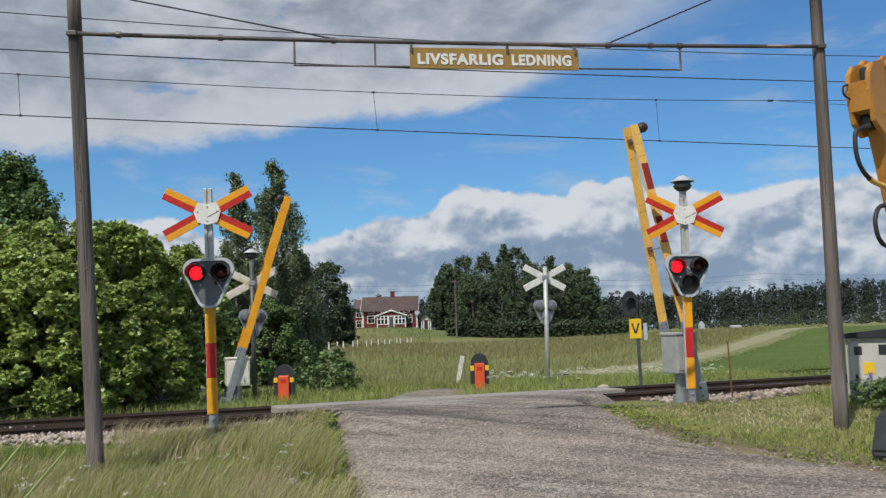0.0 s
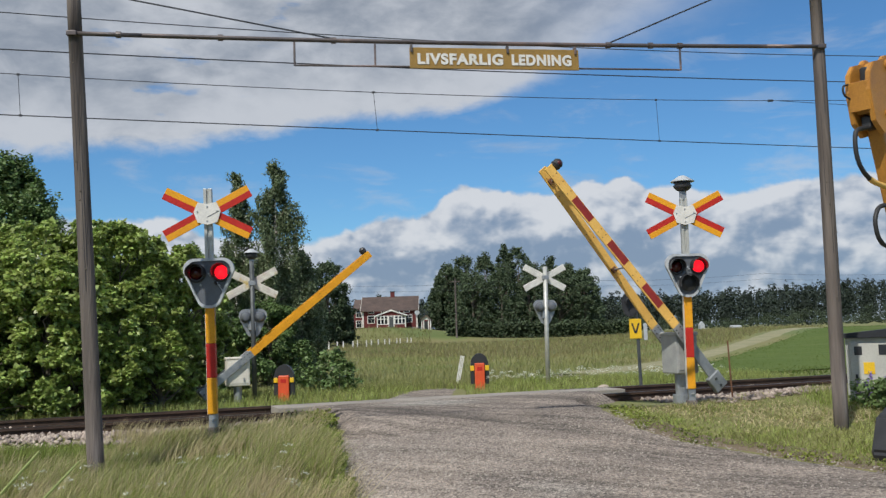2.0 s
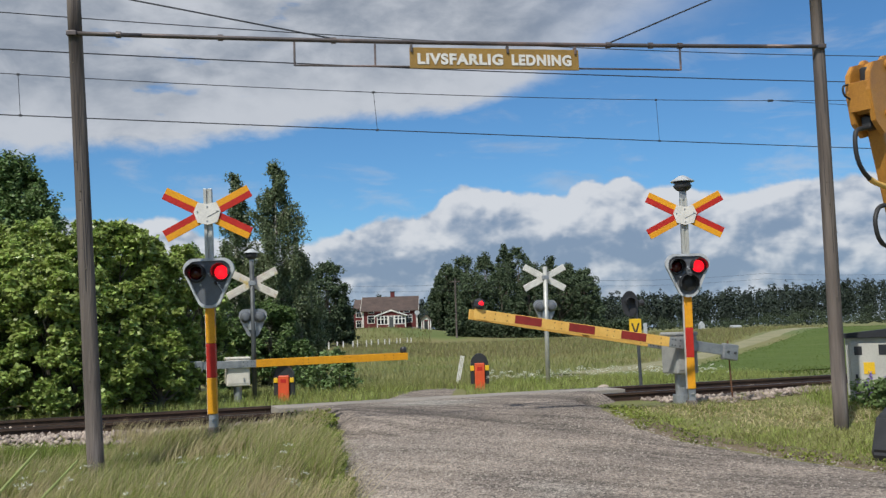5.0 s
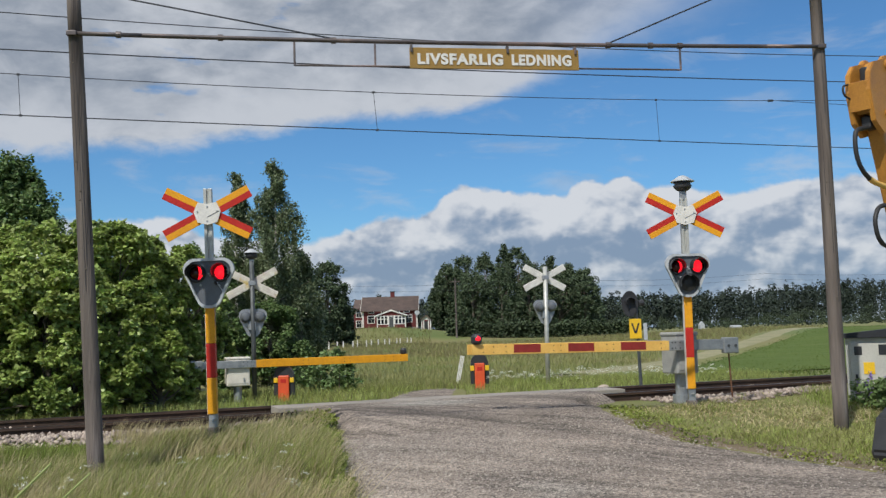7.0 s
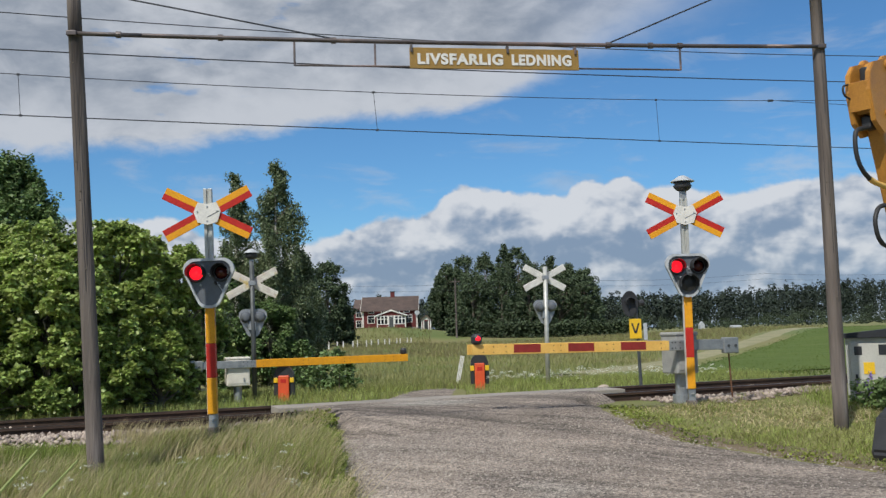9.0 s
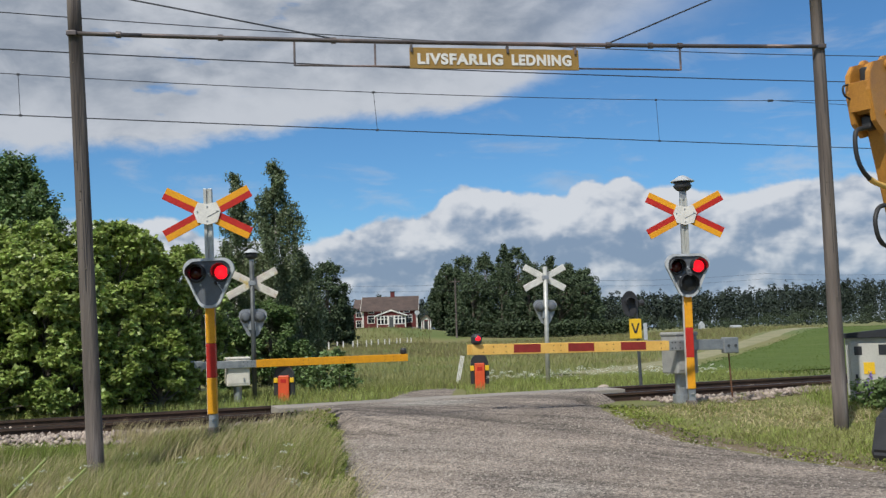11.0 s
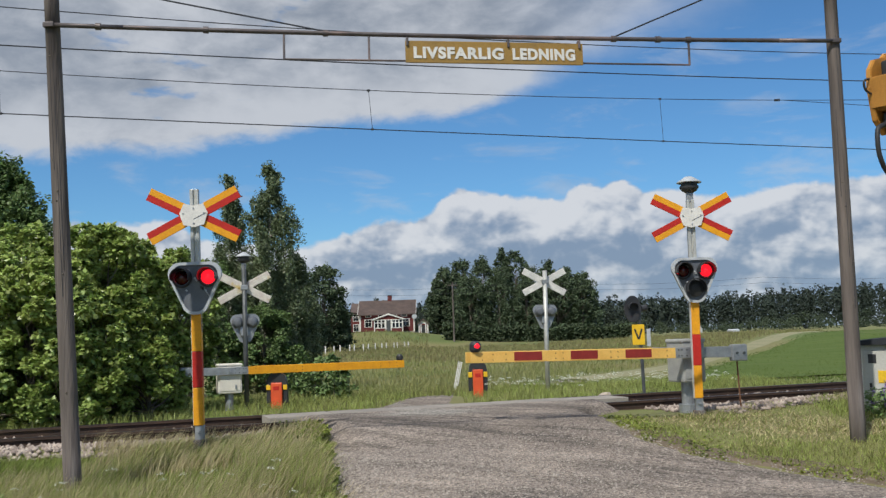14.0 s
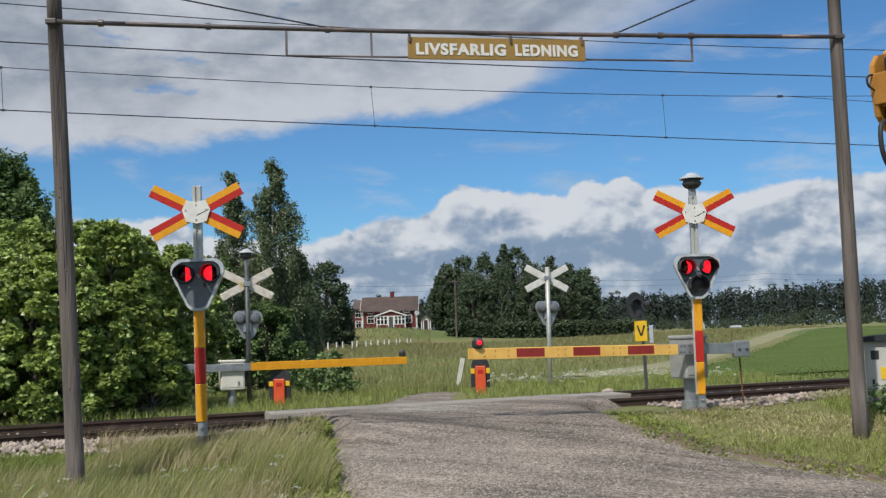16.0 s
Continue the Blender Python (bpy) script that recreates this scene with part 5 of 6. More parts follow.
def trees_far():
    k = 0
    for x, y, h, s in ((-14.6, 118, 9.9, 3.2), (-19.5, 122, 10, 4), (-13.2, 121, 5.8, 1.6), (-16.8, 112, 6.4, 3.2), (-25, 118, 10.5, 4.5)):
        tree("broadleaf_tree", P3(x, y), h, s, 200, 12000, 0.29, M_FAR, M_BARK, "dark broadleaf tree beside the red house", 40 + k, 0.3, 0.08, "bush", 0.2)
        k += 1
    for x, y, h, s in ((-1.0, 173, 8.5, 2.2), (0.8, 172, 10.8, 2.6), (3.6, 178, 12.6, 3.2), (7.5, 175, 13.2, 3.6), (11.4, 176, 15.4, 3.0), (13.6, 174, 14.6, 2.8), (16.4, 172, 11.5, 3.2), (20, 178, 13.4, 3.0), (23, 176, 11.6, 3.0), (25.6, 174, 10.6, 2.6), (5, 168, 9, 3.6), (10, 168, 10.5, 3.8), (15, 168, 9, 3.5), (20.5, 170, 10, 3.6), (25, 170, 9, 3.2), (1.0, 178, 9, 2.6)):
        tree("grove_tree", P3(x, y), h + 0.9, s * 1.25, 220, 9500, 0.31, M_FAR, M_BARK, "mixed dark green tree of a grove", 60 + k, 0.3, 0.06, ("tall", "tall", "bush", "column")[k % 4], 0.13, tall=1.4)
        k += 1
    # far forest, too many to count
    rng = np.random.default_rng(77)
    n, per = 2300, 80
    x, y = rng.uniform(-160, 400, n), 396 + 124 * rng.random(n) ** 1.4
    clump = 0.5 + 0.5 * np.sin(x * 0.071 + 1.3) * np.sin(x * 0.023 + y * 0.01)
    h = rng.uniform(9.0, 14.0, n) + 4.0 * clump * rng.random(n) + np.where(rng.random(n) < 0.07, 2.2, 0) + 3.5 * np.clip((x - 80) / 110, 0, 1.2)
    leafy = rng.random(n) < 0.35
    u = rng.random((n, per)) ** 0.85
    r_spruce = h[:, None] * 0.17 * (1 - u) ** 0.8 + 0.15
    r_leafy = h[:, None] * 0.24 * np.sqrt(np.clip(1 - (1.6 * u - 0.7) ** 2, 0.02, 1))
    r = np.where(leafy[:, None], r_leafy, r_spruce) * np.sqrt(rng.uniform(0.25, 1, (n, per)))
    a = rng.uniform(0, 6.28, (n, per))
    zz = gz(x, y) + (y - 400) * 0.05
    c = np.stack([x[:, None] + r * np.cos(a), y[:, None] + r * np.sin(a), zz[:, None] + h[:, None] * (0.06 + 0.92 * u)], -1).reshape(-1, 3)
    lv, lf = leaves(rng, c, np.full(len(c), 0.35), len(c), 1.05, 0.4)
    soup("forest", lv, lf, M_SPRUCE, None, "distant dark spruce forest along the horizon", "stuff", "forest")
    # broadleaf fringe of the forest
    rng = np.random.default_rng(78)
    n = 620
    xs = rng.uniform(30, 330, n)
    c = np.stack([xs, rng.uniform(330, 392, n), np.zeros(n)], -1)
    c[:, 2] = gz(c[:, 0], c[:, 1]) + rng.uniform(0.8, 1.0, n) * (3.0 + 5.5 * np.clip(np.sin(xs * 0.11) + np.sin(xs * 0.037 + 1), 0, 1.3)) * rng.random(n) ** 0.5
    v, f = leaves(rng, c, rng.uniform(1.0, 2.6, n), 42000, 0.5)
    soup("forest_fringe", v, f, M_FRINGE, None, "broadleaf fringe before the distant forest", "stuff", "forest")
    # clipped hedge before the grove
    n = 22000
    x = rng.uniform(0.2, 27.5, n)
    y = 140 + rng.uniform(0, 2.4, n)
    top = 2.1 + 0.25 * np.sin(x * 0.7) + 0.12 * np.sin(x * 2.3)
    z = gz(x, y) + top * rng.random(n) ** 0.6
    v, f = leaves(rng, np.stack([x, y, z], -1), np.full(n, 0.18), n * 1, 0.34)
    soup("hedge", v, f, M_HEDGE, None, "long dark clipped hedge before the grove", "", "hedge")


trees_far()


# ---- red farmhouse ----
def house():
    hx, hy = -9.75, 168.0
    z0 = 2.62
    t = thing("farmhouse", pose(hx, hy, z0, 0, 0, 0), "red timber farmhouse with white trim and glazed porch", "house")
    w, dep, he, rid = 4.75, 3.6, 3.45, 5.7
    part("foundation", boxed(-w - 0.05, w + 0.05, -0.05, 2 * dep + 0.05, -1.6, 0.25), M_CONC, t)
    body = bmesh.new()
    slab(body, [(0, 0.2), (2 * dep, 0.2), (2 * dep, he), (dep, rid), (0, he)], -w, w, pose(0, 0, 0, 0, 0, 90))
    bmesh.ops.recalc_face_normals(body, faces=body.faces)
    wall = part("wall", body, M_FALU, t, "falun red board walls")
    for s in (0, 1):
        rf = bmesh.new()
        y0, y1 = (-0.5, dep) if s == 0 else (2 * dep + 0.5, dep)
        zlo = he - 0.30
        slab(rf, [(y0, zlo), (y1, rid), (y1, rid + 0.16), (y0, zlo + 0.16)], -w - 0.35, w + 0.35, pose(0, 0, 0, 0, 0, 90))
        bmesh.ops.recalc_face_normals(rf, faces=rf.faces)
        r = part("roof", rf, M_TILE, t, "weathered brown tiled roof")
        if s == 0:
            for i in range(18):
                k = (i + 0.5) / 18
                yy, zz = y0 + (y1 - y0) * k, zlo + 0.16 + (rid - zlo) * k
                part("tile_course", boxed(-w - 0.34, w + 0.34, yy - 0.02, yy + 0.12, zz - 0.02, zz + 0.05), M_TILE, r)
    ch = part("chimney", boxed(0.0, 0.75, dep - 0.3, dep + 0.4, rid - 0.4, rid + 0.95, 0.02), M_FALU, t, "brick chimney")
    part("chimney_cap", boxed(-0.06, 0.81, dep - 0.36, dep + 0.46, rid + 0.95, rid + 1.08, 0.02), M_SLATE, ch)
    for x in (-w, w):
        part("corner_board", boxed(x - 0.13, x + 0.13, -0.06, 0.1, 0.2, he), M_TRIM, t)
    part("eaves_board", boxed(-w - 0.35, w + 0.35, -0.52, -0.48, he - 0.32, he - 0.20), M_TILE, t)
    for x in (-w - 0.36, w + 0.36):
        part("bargeboard", tube(bmesh.new(), (x, -0.5, he - 0.2), (x, dep, rid + 0.05), 0.07, seg=4), M_TRIM, t)

    def window(x, z, ww, hh, y=-0.03, par=t):
        fr = part("window", boxed(x - ww / 2 - 0.09, x + ww / 2 + 0.09, y - 0.04, y + 0.03, z - 0.09, z + hh + 0.09), M_TRIM, par, "white framed window")
        for i in (-1, 1):
            part("pane", boxed(x + (i - 1) * ww / 4 + 0.02, x + (i + 1) * ww / 4 - 0.02, y - 0.052, y - 0.041, z, z + hh), M_PANE, fr)
        part("sash_bar", boxed(x - ww / 2, x + ww / 2, y - 0.065, y - 0.053, z + hh * 0.62, z + hh * 0.62 + 0.06), M_TRIM, fr)
    for x in (-3.3, 3.3):
        window(x, 1.15, 1.15, 1.2)
    for x in (-3.3, -1.0, 1.2, 3.0):
        window(x, 2.9, 0.9, 0.42)
    # glazed porch with its own gable
    pw, py = 2.45, -1.9
    part("porch_base", boxed(-pw + 0.35, pw + 0.35, py, -0.05, -0.9, 0.85), M_FALU, t)
    for i in range(9):
        x = -pw + 0.35 + i * (2 * pw / 8)
        part("porch_post", boxed(x - 0.09, x + 0.09, py - 0.02, py + 0.12, 0.85 if 0 < i < 8 else 0.0, 2.35), M_TRIM, t)
    for zz in (0.85, 2.25, 1.75):
        part("porch_rail", boxed(-pw + 0.3, pw + 0.4, py - 0.035, py + 0.1, zz - 0.06, zz + 0.06), M_TRIM, t)
    part("porch_glazing", boxed(-pw + 0.4, pw + 0.3, py + 0.04, py + 0.06, 0.9, 2.25), M_PANE, t)
    part("porch_door", boxed(0.0, 0.7, py - 0.06, py + 0.02, -0.3, 2.1), M_DARKPOST, t)
    for x in (-0.1, 0.8):
        part("door_post", boxed(x - 0.08, x + 0.08, py - 0.07, py + 0.02, -0.3, 2.2), M_TRIM, t)
    part("porch_step", boxed(-0.4, 1.1, py - 0.9, py, -1.2, -0.25, 0.03), M_CONC, t)
    gb = bmesh.new()
    slab(gb, [(-pw + 0.2, 2.3), (pw + 0.5, 2.3), (0.35, 3.15)], py + 0.02, 0.6)
    bmesh.ops.recalc_face_normals(gb, faces=gb.faces)
    part("porch_gable", gb, M_FALU, t)
    for s in (-1, 1):
        rf = bmesh.new()
        slab(rf, [(0.35 + s * (pw + 0.35), 2.2), (0.35 + s * (pw + 0.35), 2.42), (0.35, 3.38), (0.35, 3.12)], py - 0.25, 0.8)
        bmesh.ops.recalc_face_normals(rf, faces=rf.faces)
        part("porch_roof", rf, M_TRIM if s else M_TILE, t, "white edged porch roof")
    # lower wing
    wing = bmesh.new()
    slab(wing, [(1.5, -0.6), (7, -0.6), (7, 3.9), (4.2, 5.3), (1.5, 3.9)], w, w + 1.7, pose(0, 0, 0, 0, 0, 90))
    bmesh.ops.recalc_face_normals(wing, faces=wing.faces)
    part("wing", wing, M_FALU, t)
    wr = bmesh.new()
    slab(wr, [(1.1, 3.65), (4.2, 5.3), (4.2, 5.48), (1.1, 3.83)], w, w + 1.8, pose(0, 0, 0, 0, 0, 90))
    bmesh.ops.recalc_face_normals(wr, faces=wr.faces)
    part("wing_roof", wr, M_TILE, t)
    for z in (0.5, 2.3):
        window(-w - 0.85, z, 0.9, 1.1, 1.47)
    part("dish", lathe(bmesh.new(), [(0.1, 0), (0.4, 0.08), (0.45, 0.14)], 14, Matrix.Translation((w + 0.1, -0.35, 2.75)) @ pose(0, 0, 0, 90)), M_RIM, t, "pale satellite dish")
    # small shed beside it
    sh = thing("garden_shed", pose(hx + w + 1.65, hy - 2.0, z0 - 0.1), "small red garden shed with white gable", "shed")
    part("wall", boxed(-0.85, 0.85, 0, 2.2, -1.2, 1.5), M_FALU, sh)
    g = bmesh.new()
    slab(g, [(-0.85, 1.5), (0.85, 1.5), (0, 2.15)], 0, 2.2)
    bmesh.ops.recalc_face_normals(g, faces=g.faces)
    part("gable", g, M_TRIM, sh)
    for s in (-1, 1):
        rf = bmesh.new()
        slab(rf, [(s * 1.1, 1.25), (s * 1.1, 1.42), (0, 2.4), (0, 2.2)], -0.3, 2.4)
        bmesh.ops.recalc_face_normals(rf, faces=rf.faces)
        part("roof", rf, M_TILE, sh)
    part("door", boxed(-0.35, 0.35, -0.04, 0.0, -0.5, 1.25), M_BLACK, sh)
    for x in (-0.75, -0.42, 0.42, 0.75):
        part("trim_board", boxed(x - 0.09, x + 0.09, -0.05, 0.0, -1.0, 1.5), M_TRIM, sh)
    # low red outbuilding under the trees
    o = thing("outbuilding", pose(-19.5, 152, 1.9), "low red outbuilding under trees", "outbuilding")
    part("wall", boxed(-2.6, 2.6, 0, 3, -1, 1.9), M_FALU, o)
    rf = bmesh.new()
    slab(rf, [(-0.4, 1.75), (3.4, 1.75), (1.5, 2.9)], -2.9, 2.9, pose(0, 0, 0, 0, 0, 90))
    bmesh.ops.recalc_face_normals(rf, faces=rf.faces)
    part("roof", rf, M_TILE, o)
    part("door", boxed(-0.5, 0.9, -0.06, 0, 0.1, 1.5), M_TRIM, o)


house()


def meadow_fence():
    t = thing("fence", Matrix.Translation((0, 0, 0)), "white wooden fence posts with wire at the meadow edge", "fence")
    pts = [(-12.4 + i * 0.6 + 0.14 * math.sin(i * 2.7), 101 + i * 2.1) for i in range(14)]
    me = None
    for x, y in pts:
        b = Vector(P3(x, y))
        if me is None:
            ob = part("post", boxed(-0.07, 0.07, -0.07, 0.07, -0.2, 0.86, 0.01), M_TRIM, t, m=Matrix.Translation(b))
            me = ob.data
        else:
            ob = new("post", me)
            ob.parent = t
            ob.matrix_basis = Matrix.Translation(b)
    for dz in (0.4, 0.74):
        sweep("fence_wire", [Vector(P3(x, y, dz)) for x, y in pts], 0.012, M_WIRE, t)


meadow_fence()


def utility_line():
    for x, y, h in ((1.6, 138, 8.6), (33, 250, 9.0), (-22, 132, 9)):
        t = thing("utility_pole", Matrix.Translation(P3(x, y)), "thin grey wooden utility pole in the distance", "utility pole", "utility poles")
        part("shaft", tube(bmesh.new(), (0, 0, -0.5), (0, 0, h), 0.14, 0.1, seg=8), M_POLE, t)
        part("crossbar", boxed(-0.7, 0.7, -0.06, 0.06, h - 0.5, h - 0.38), M_POLE, t)
    for dz in (8.0, 7.2):
        pts = []
        for i in range(25):
            k = i / 24
            pts.append(Vector((-22 + 140 * k, 132 + 20 * k, 1.0 + dz - 0.6 * math.sin(math.pi * ((k * 4) % 1)))))
        tagged(sweep("line_wire", pts, 0.013, M_WIRE), "distant power line wire", "power line", "distant wires")
    for x, y, w_, h_, rot in ((88, 325, 2.6, 2.6, 90), (97, 318, 3.6, 0.9, 0)):
        b = thing("far_cottage", Matrix.Translation((x, y, float(gz(x, y)))) @ pose(0, 0, 0, 0, 0, rot), "small pale building at the forest edge", "building")
        bm = bmesh.new()
        slab(bm, [(0, -1), (w_ * 0.6, -1), (w_ * 0.6, h_ * 0.55), (w_ * 0.3, h_), (0, h_ * 0.55)], -w_ / 2, w_ / 2, pose(0, 0, 0, 0, 0, 90))
        bmesh.ops.recalc_face_normals(bm, faces=bm.faces)
        part("wall", bm, M_RIM, b)


utility_line()


# ---- grass and flowers ----
def inside_road(x, y):
    l = np.array(ROAD_L)
    r = np.array(ROAD_R)
    xl = np.interp(y, l[:, 1], l[:, 0])
    xr = np.interp(y, r[:, 1], r[:, 0])
    return (x > xl - 0.13) & (x < xr + 0.13) & (across(x, y) < 2.6)


def blades(rng, x, y, h, w, bend, wind=0.05):
    """Bent grass blades of two segments: verts and faces."""
    n = len(x)
    z = gz(x, y)
    a = rng.uniform(0, 6.28, n)
    bend = bend * rng.uniform(0.3, 1.3, n)
    bx, by = np.cos(a) * bend * h + wind * h * rng.uniform(0.3, 1.2, n), np.sin(a) * bend * h
    fa = rng.uniform(0, 6.28, n)
    wx, wy = np.cos(fa) * w, np.sin(fa) * w
    lv = []
    for k, ww in ((0, 1), (0.55, 0.75), (1.0, 0.06)):
        cx, cy, cz = x + bx * k * k, y + by * k * k, z - 0.02 + h * (k - 0.25 * bend * k * k)
        lv.append(np.stack([cx - wx * ww, cy - wy * ww, cz], -1))
        lv.append(np.stack([cx + wx * ww, cy + wy * ww, cz], -1))
    v = np.stack(lv, 1).reshape(-1, 3)
    i = np.arange(n)[:, None] * 6
    f = np.concatenate([np.concatenate([i + 2 * j, i + 2 * j + 1, i + 2 * j + 3, i + 2 * j + 2], 1) for j in range(2)], 0)
    return v, f


def scatter(rng, n, x0, x1, y0, y1, keep):
    x, y = rng.uniform(x0, x1, n), rng.uniform(y0, y1, n)
    k = keep(x, y)
    return x[k], y[k]


def grasses():
    rng = np.random.default_rng(9)
    off_track = lambda x, y: (across(x, y) < np.where(x > 1.5, -1.95, np.where(along(x, y) > 3.45, -0.30, -1.1)) + 0.25 * np.sin(x * 2.7) * np.sin(x * 1.1)) | (across(x, y) > 2.9)
    # tall verge on one side of the road
    x, y = scatter(rng, 190000, -6.6, -0.6, 7.4, 14.6, lambda x, y: off_track(x, y) & ~inside_road(x, y) & (across(x, y) < 0))
    s = across(x, y)
    h = rng.uniform(0.12, 0.34, len(x)) * np.interp(s, [-6, -3.5, -1.6, -0.95], [1.15, 1.0, 0.6, 0.4])
    h *= 0.7 + 0.55 * (np.sin(x * 2.1 + 1) * np.sin(y * 1.7) > -0.2)
    v, f = blades(rng, x, y, h, 0.0032, 0.45, 0.32)
    soup("verge_grass", v, f, M_GRASS, None, "tall green verge grass bent by the wind beside the road", "stuff", "grass")
    # dry seed heads
    k = (rng.random(len(x)) < 0.17) & (np.sin(x * 1.7) * np.sin(y * 2.3 + 0.5) > -0.35)
    v, f = blades(rng, x[k], y[k], rng.uniform(0.30, 0.54, k.sum()) * np.interp(s[k], [-6, -1.0], [1.1, 0.6]), 0.0036, 0.3, 0.45)
    soup("seed_grass", v, f, M_STRAW, None, "straw-coloured seeding grass stalks", "stuff", "grass")
    # low leafy weeds along the road's edge
    y = rng.uniform(7.6, 14.4, 5200)
    l = np.array(ROAD_L)
    x = np.interp(y, l[:, 1], l[:, 0]) - np.abs(rng.normal(0, 0.20, len(y))) - 0.03 + 0.06 * np.sin(y * 5.1)
    k = across(x, y) < -0.35
    x, y = x[k], y[k]
    c = np.stack([x, y, gz(x, y) + rng.uniform(0.01, 0.16, len(x))], -1)
    v, f = leaves(rng, c, np.full(len(c), 0.03), 16000, 0.045)
    soup("edge_weeds", v, f, M_WEED, None, "yellow-green leafy weeds along the road edge", "stuff", "weeds")
    # mown verge on the other side
    x, y = scatter(rng, 88000, 1.9, 8.6, 7.8, 17.0, lambda x, y: off_track(x, y) & ~inside_road(x, y) & (across(x, y) < 0))
    s = across(x, y)
    h = rng.uniform(0.04, 0.11, len(x)) * (0.6 + 0.9 * (x > 5.1) + 0.45 * (s < -4.6) + 0.5 * (np.sin(x * 3.1) * np.sin(y * 2.7) > 0.3))
    v, f = blades(rng, x, y, h, 0.0036, 0.7)
    soup("mown_grass", v, f, M_GRASS, None, "short mown verge grass", "stuff", "grass")
    k = (rng.random(len(x)) < 0.42) & (s > -4.6) & (np.sin(x * 1.9) + np.sin(y * 2.3 + x) + rng.normal(0, 0.6, len(x)) > 0.0)
    v, f = blades(rng, x[k], y[k], 0.04 + h[k] * 0.9, 0.007, 1.5)
    soup("mown_hay", v, f, M_STRAW, None, "dry yellow hay lying on the verge", "stuff", "grass")
    y = rng.uniform(8.6, 13.6, 1500)
    rr = np.array(ROAD_R)
    x = np.interp(y, rr[:, 1], rr[:, 0]) + np.abs(rng.normal(0.16, 0.22, len(y))) + 0.07 * np.sin(y * 6.3)
    c = np.stack([x, y, gz(x, y) + rng.uniform(0.0, 0.05, len(x))], -1)
    v, f = leaves(rng, c, np.full(len(c), 0.03), 3200, 0.032)
    soup("edge_weeds", v, f, M_WEED, None, "low green weeds creeping onto the gravel", "stuff", "weeds")
    # strip just beyond the track, then the meadow
    x, y = scatter(rng, 38000, -8.0, 8.0, 15, 28, lambda x, y: (across(x, y) > 2.9) & ~((x > -1.5 + 0.2 * (y - 17.6)) & (x < 0.4) & (y < 23)) & ~((across(x, y) < 3.2) & (along(x, y) > 3.9) & (along(x, y) < 9.0)))
    v, f = blades(rng, x, y, rng.uniform(0.10, 0.28, len(x)), 0.0055, 0.5)
    soup("meadow_edge_grass", v, f, M_GRASS, None, "rough grass beyond the track", "stuff", "grass")
    n = 62000
    y = 24 + (rng.random(n) ** 1.7) * 125
    x = rng.uniform(-0.20, 0.5, n) * y
    far_l = np.interp(y, [24, 33, 42, 75, 118, 150], [0.6, 3.3, 8.7, 24.6, 47.5, 60])
    k = (x < far_l) & ((y < 119) | (x < -2))
    x, y = x[k], y[k]
    v, f = blades(rng, x, y, rng.uniform(0.10, 0.28, len(x)) * (1 + y / 160), 0.006 + 0.00028 * y, 0.5)
    soup("meadow_grass", v, f, M_MEADOW, None, "flowering summer meadow grass", "stuff", "grass")
    k = (y + 6 * np.sin(x * 0.35) > 58) & (rng.random(len(x)) < 0.8)
    v, f = blades(rng, x[k], y[k] + 0.15, rng.uniform(0.16, 0.34, k.sum()) * (1 + y[k] / 160), 0.006 + 0.00022 * y[k], 0.5)
    soup("ripe_meadow_grass", v, f, M_STRAW2, None, "ripening brownish meadow grass", "stuff", "grass")
    # low crop rows
    n = 26000
    y = 22 + (rng.random(n) ** 1.7) * 80
    x = rng.uniform(0.2, 0.62, n) * y
    k = x > np.interp(y, [22, 27, 41, 74.2, 116], [4.9, 5.4, 11.0, 27.6, 51])
    x, y = x[k], y[k]
    v, f = blades(rng, x, y, rng.uniform(0.05, 0.11, len(x)), 0.008 + 0.0003 * y, 0.7)
    soup("crop_leaves", v, f, M_CROP, None, "fresh green crop leaves", "stuff", "crop")
    # loose pebbles on the road
    n = 22000
    y = rng.uniform(7.6, 15.0, n)
    l, r = np.array(ROAD_L), np.array(ROAD_R)
    xl, xr = np.interp(y, l[:, 1], l[:, 0]), np.interp(y, r[:, 1], r[:, 0])
    u = np.where(rng.random(n) < 0.5, rng.beta(1.0, 3.5, n), rng.random(n))
    x = xl - 0.1 + (np.minimum(xr, 5.5) - xl + 0.15) * u
    k = across(x, y) < -2.4
    x, y = x[k], y[k]
    q = rng.uniform(0.004, 0.015, len(x))
    oc = np.array([(1, 0.2, 0), (-0.2, 1, 0), (-1, -0.1, 0), (0.1, -1, 0), (0, 0, 0.8)])
    of = np.array([(0, 1, 4), (1, 2, 4), (2, 3, 4), (3, 0, 4)])
    v = oc[None] * q[:, None, None] * rng.uniform(0.6, 1.4, (len(x), 5, 1)) + np.stack([x, y, gz(x, y) + 0.034], -1)[:, None]
    soup("pebbles", v.reshape(-1, 3), (of[None] + 5 * np.arange(len(x))[:, None, None]).reshape(-1, 3), M_PEBBLE, None, "loose pale pebbles on the road", "stuff", "gravel")
    # white umbels and lupins
    px_, py_ = scatter(rng, 46, -4.6, -1.3, 7.6, 9.8, lambda x, y: ~inside_road(x, y))
    mx_, my_ = scatter(rng, 150, 0.9, 6.5, 21.0, 27.5, lambda x, y: across(x, y) > 4)
    px_, py_ = np.concatenate([px_, mx_]), np.concatenate([py_, my_])
    V, Fc = [], []
    off = 0
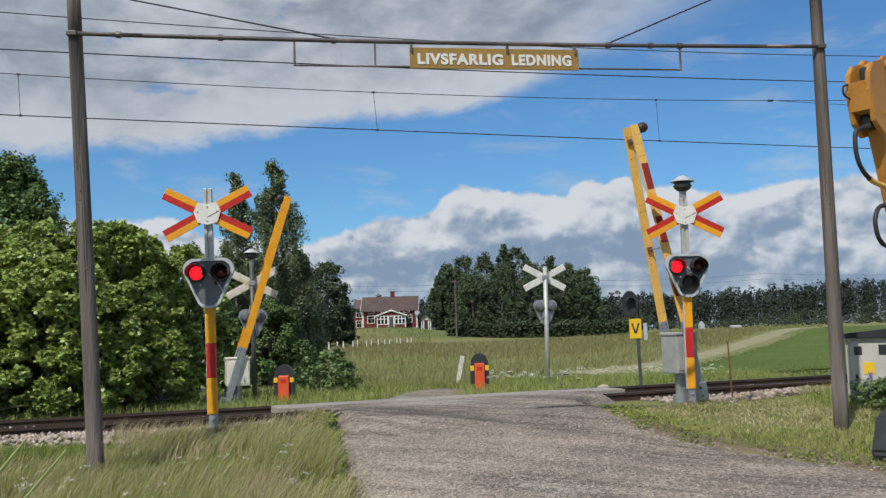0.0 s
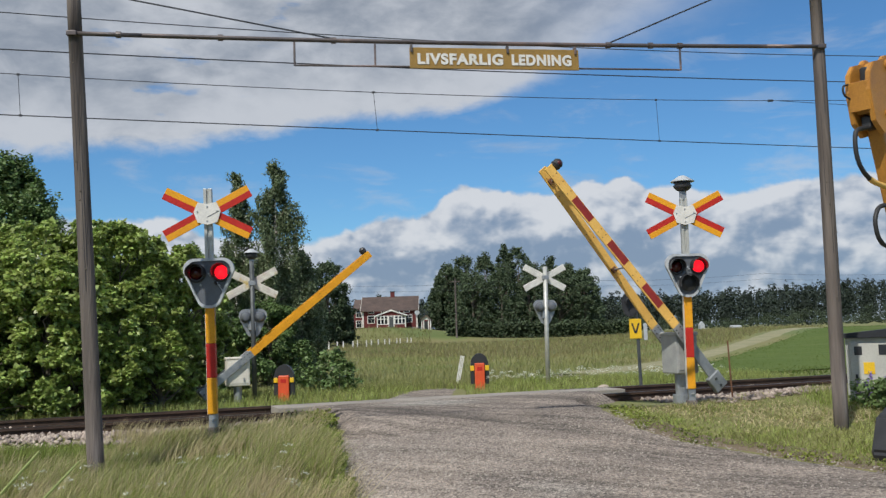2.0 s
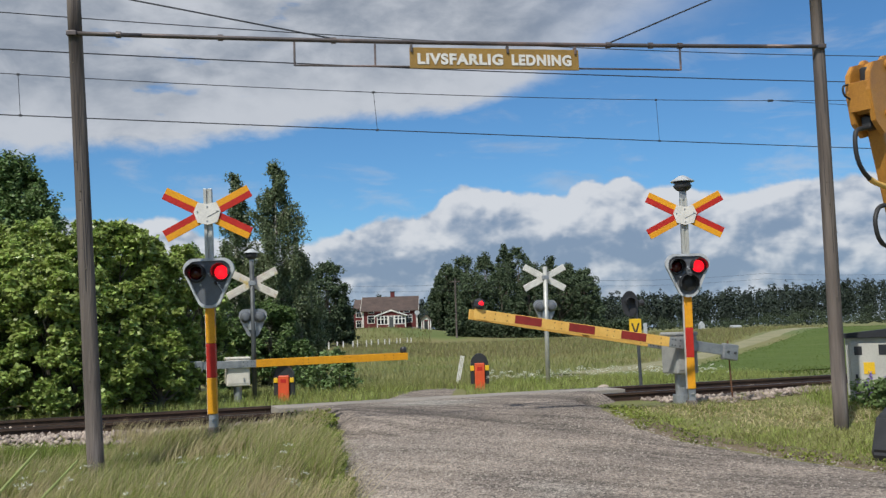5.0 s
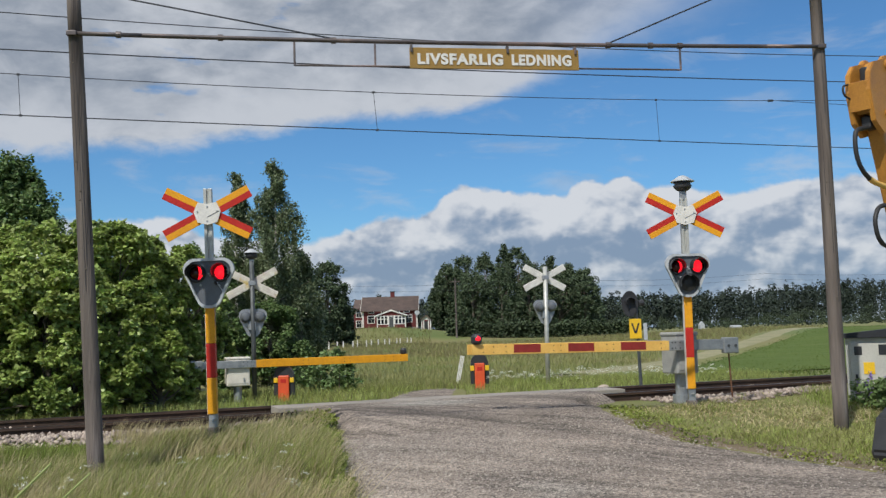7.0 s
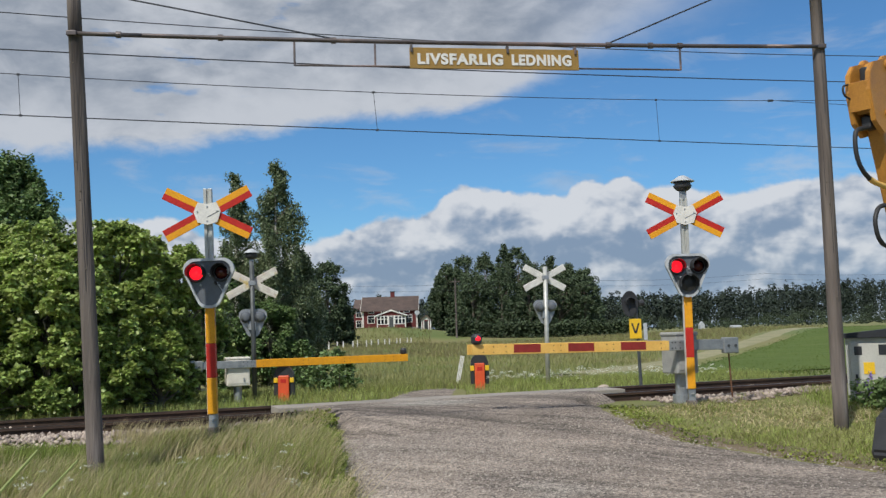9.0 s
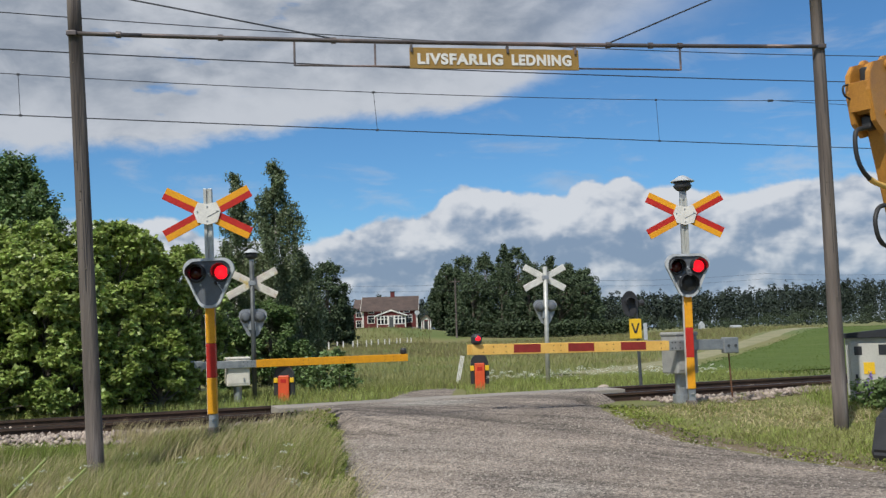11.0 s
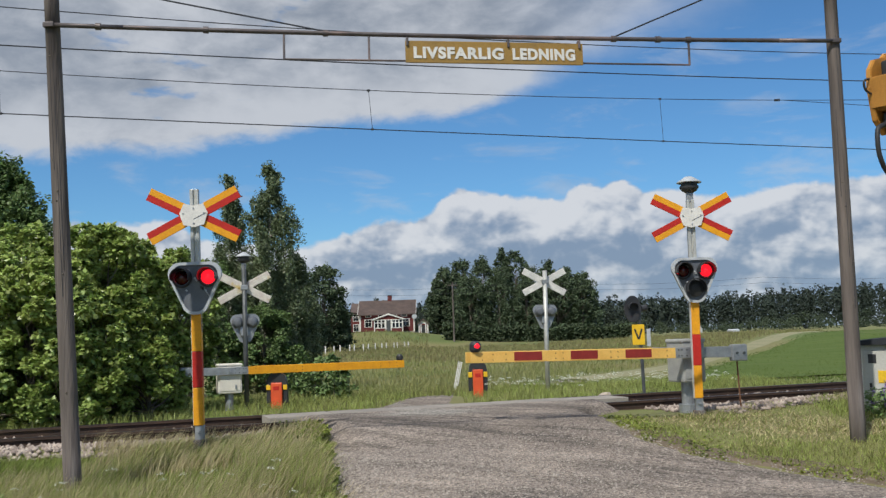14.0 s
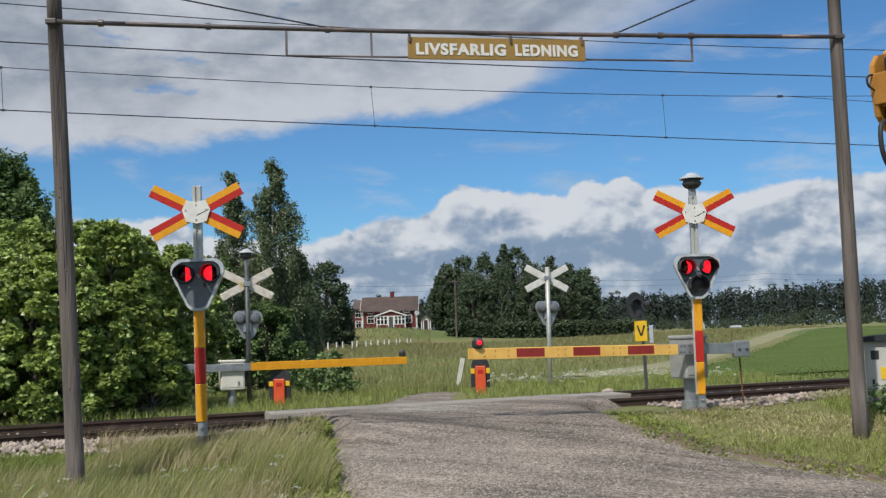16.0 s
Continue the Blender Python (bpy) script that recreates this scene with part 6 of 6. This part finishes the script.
    for x, y in zip(px_, py_):
        hz = float(gz(x, y)) + rng.uniform(0.22, 0.40)
        n = 16
        a, r = rng.uniform(0, 6.28, n), 0.045 * np.sqrt(rng.random(n)) * max(1.0, y / 14)
        c = np.stack([x + r * np.cos(a), y + r * np.sin(a), hz + 0.01 - r * r * 6], -1)
        v, f = leaves(rng, c, np.full(n, 0.012), n, 0.015 * max(1.0, y / 16))
        V.append(v)
        Fc.append(f + off)
        off += len(v)
    soup("white_umbels", np.concatenate(V), np.concatenate(Fc), M_UMBEL, None, "small white umbel flowers in the verge", "stuff", "flowers")
    for x, y, h in ((5.40, 12.3, 0.44), (5.52, 12.5, 0.50), (5.6, 12.2, 0.46), (5.72, 12.4, 0.54), (5.80, 12.3, 0.48), (5.35, 12.5, 0.40)):
        t = thing("lupin", Matrix.Translation(P3(x, y)), "violet lupin flower spike beside the kiosk", "flower", "lupins")
        part("stem", tube(bmesh.new(), (0, 0, -0.05), (0.02, 0, h), 0.006, seg=5), M_LEAF, t)
        n = 70
        k = rng.random(n)
        c = np.stack([rng.normal(0, 1, n) * 0.028 * (1.1 - k), rng.normal(0, 1, n) * 0.028 * (1.1 - k), h * (0.5 + 0.52 * k)], -1)
        v, f = leaves(rng, c, np.full(n, 0.01), n, 0.035)
        soup("flower_spike", v, f, M_LUPIN, t, "violet blossoms")
        v, f = leaves(rng, np.array([[0, 0, 0.2], [0, 0, 0.35]]), np.array([0.12, 0.10]), 160, 0.05)
        soup("leaves", v, f, M_LEAFD, t)
    tree("shrub", P3(5.70, 12.2), 0.36, 0.34, 20, 2600, 0.04, M_LEAFD, M_BARK, "dark leafy weeds beside the pole", 91, 0.015, 0.05, "bush", 0.4, category="shrub")


grasses()


def leaning_stalks():
    """Tall pale grass stalks close to the camera, leaning in the wind."""
    out = []
    for x, y, ln, r in ((-3.24, 5.0, 1.62, 0.020), (-3.04, 5.05, 1.56, 0.017)):
        t = thing("grass_stalk", Matrix.Translation(P3(x, y)), "tall pale green grass stalk leaning in the wind", "grass stalk", "leaning stalks")
        st = part("stem", tube(bmesh.new(), (0, 0, -0.05), (0, 0, ln), r, r * 0.35, seg=6), M_STALK, t)
        part("blade", slab(bmesh.new(), [(0.0, 0.25), (0.012, 0.5), (0.02, 0.8), (0.004, 1.1), (-0.012, 0.8), (-0.01, 0.5)], -0.003, 0.003), M_STALK, st)
        out.append(st)
    return out


stalks = leaning_stalks()


# ---- what moves ----
def motions():
    swing_r = [(0, 78.8), (0.5, 72.8), (1, 66.0), (1.5, 58.8), (2, 51.3), (2.5, 44), (3, 36.4), (3.5, 29.2), (4, 22.3), (4.2, 19.7), (4.7, 13.2), (5.2, 6.8), (5.7, 2.4), (6.1, 1.0), (6.3, 0.8), (16, 0.8)]
    swing_l = [(0, 72.5), (0.5, 64.6), (1, 56), (1.5, 47.4), (2, 38.5), (2.5, 29.5), (3, 19.5), (3.5, 11.5), (4, 5.5), (4.2, 4), (4.6, 1.6), (5.1, 0.3), (5.6, 0), (16, 0)]
    for arm, rows, axle in ((boom_r, swing_r, 0.74), (boom_l, swing_l, 0.78)):
        walk(arm, [(t, pose(0, 0, axle, 0, -a, 0)) for t, a in rows])
    # the tip lamps turn their lit side outwards while the booms come down
    for lens in (tip_lens, tip_lens_far):
        home = lens.matrix_basis.translation.copy()
        walk(lens, [(t, pose(*home, 0, 0, a)) for t, a in ((0, 180), (2.2, 180), (2.7, 125), (3.2, 70), (3.8, 20), (4.2, 0), (16, 0))])
    # the lamps take turns, one change every 0.375 s from 0.2 s on
    for drum, first in FLASHERS:
        home = drum.matrix_basis.translation.copy()
        turn = 0.0 if first else 180.0
        rows = [(0.0, turn)]
        k = 0
        while 0.2 + 0.375 * k < 15.9:
            t = 0.2 + 0.375 * k
            for dt, da in ((-0.1, 0), (-0.035, 62), (0.035, 118), (0.1, 180)):
                rows.append((t + dt, turn + da))
            turn += 180
            k += 1
        rows += [(15.85, turn), (15.93, turn + 60), (16.0, turn + 105)]
        walk(drum, [(t, pose(home.x, home.y, home.z, 0, 0, a % 360)) for t, a in rows])
    # the stalks lean further and back in the gusts
    gust = ((0, 40), (1.5, 42.5), (3.5, 45), (5, 43), (7, 46.5), (8, 44), (9, 43), (10.5, 45), (12, 45.5), (12.5, 46.5), (13.5, 47.5), (14.5, 46), (16, 43))
    for j, st in enumerate(stalks):
        walk(st, [(t, pose(0, 0, 0, 0, a + 1.5 * j, 0)) for t, a in gust])
    # the wind stirs the crowns
    for crown, amp, ph in SWAYING:
        walk(crown, [(t * 0.5, pose(0, 0, 0, amp * 0.5 * math.sin(1.7 * t * 0.5 + ph), amp * (0.5 + 0.5 * math.sin(1.1 * t * 0.5 + ph * 2)), amp * 0.6 * math.sin(0.9 * t * 0.5 + ph))) for t in range(33)])


motions()
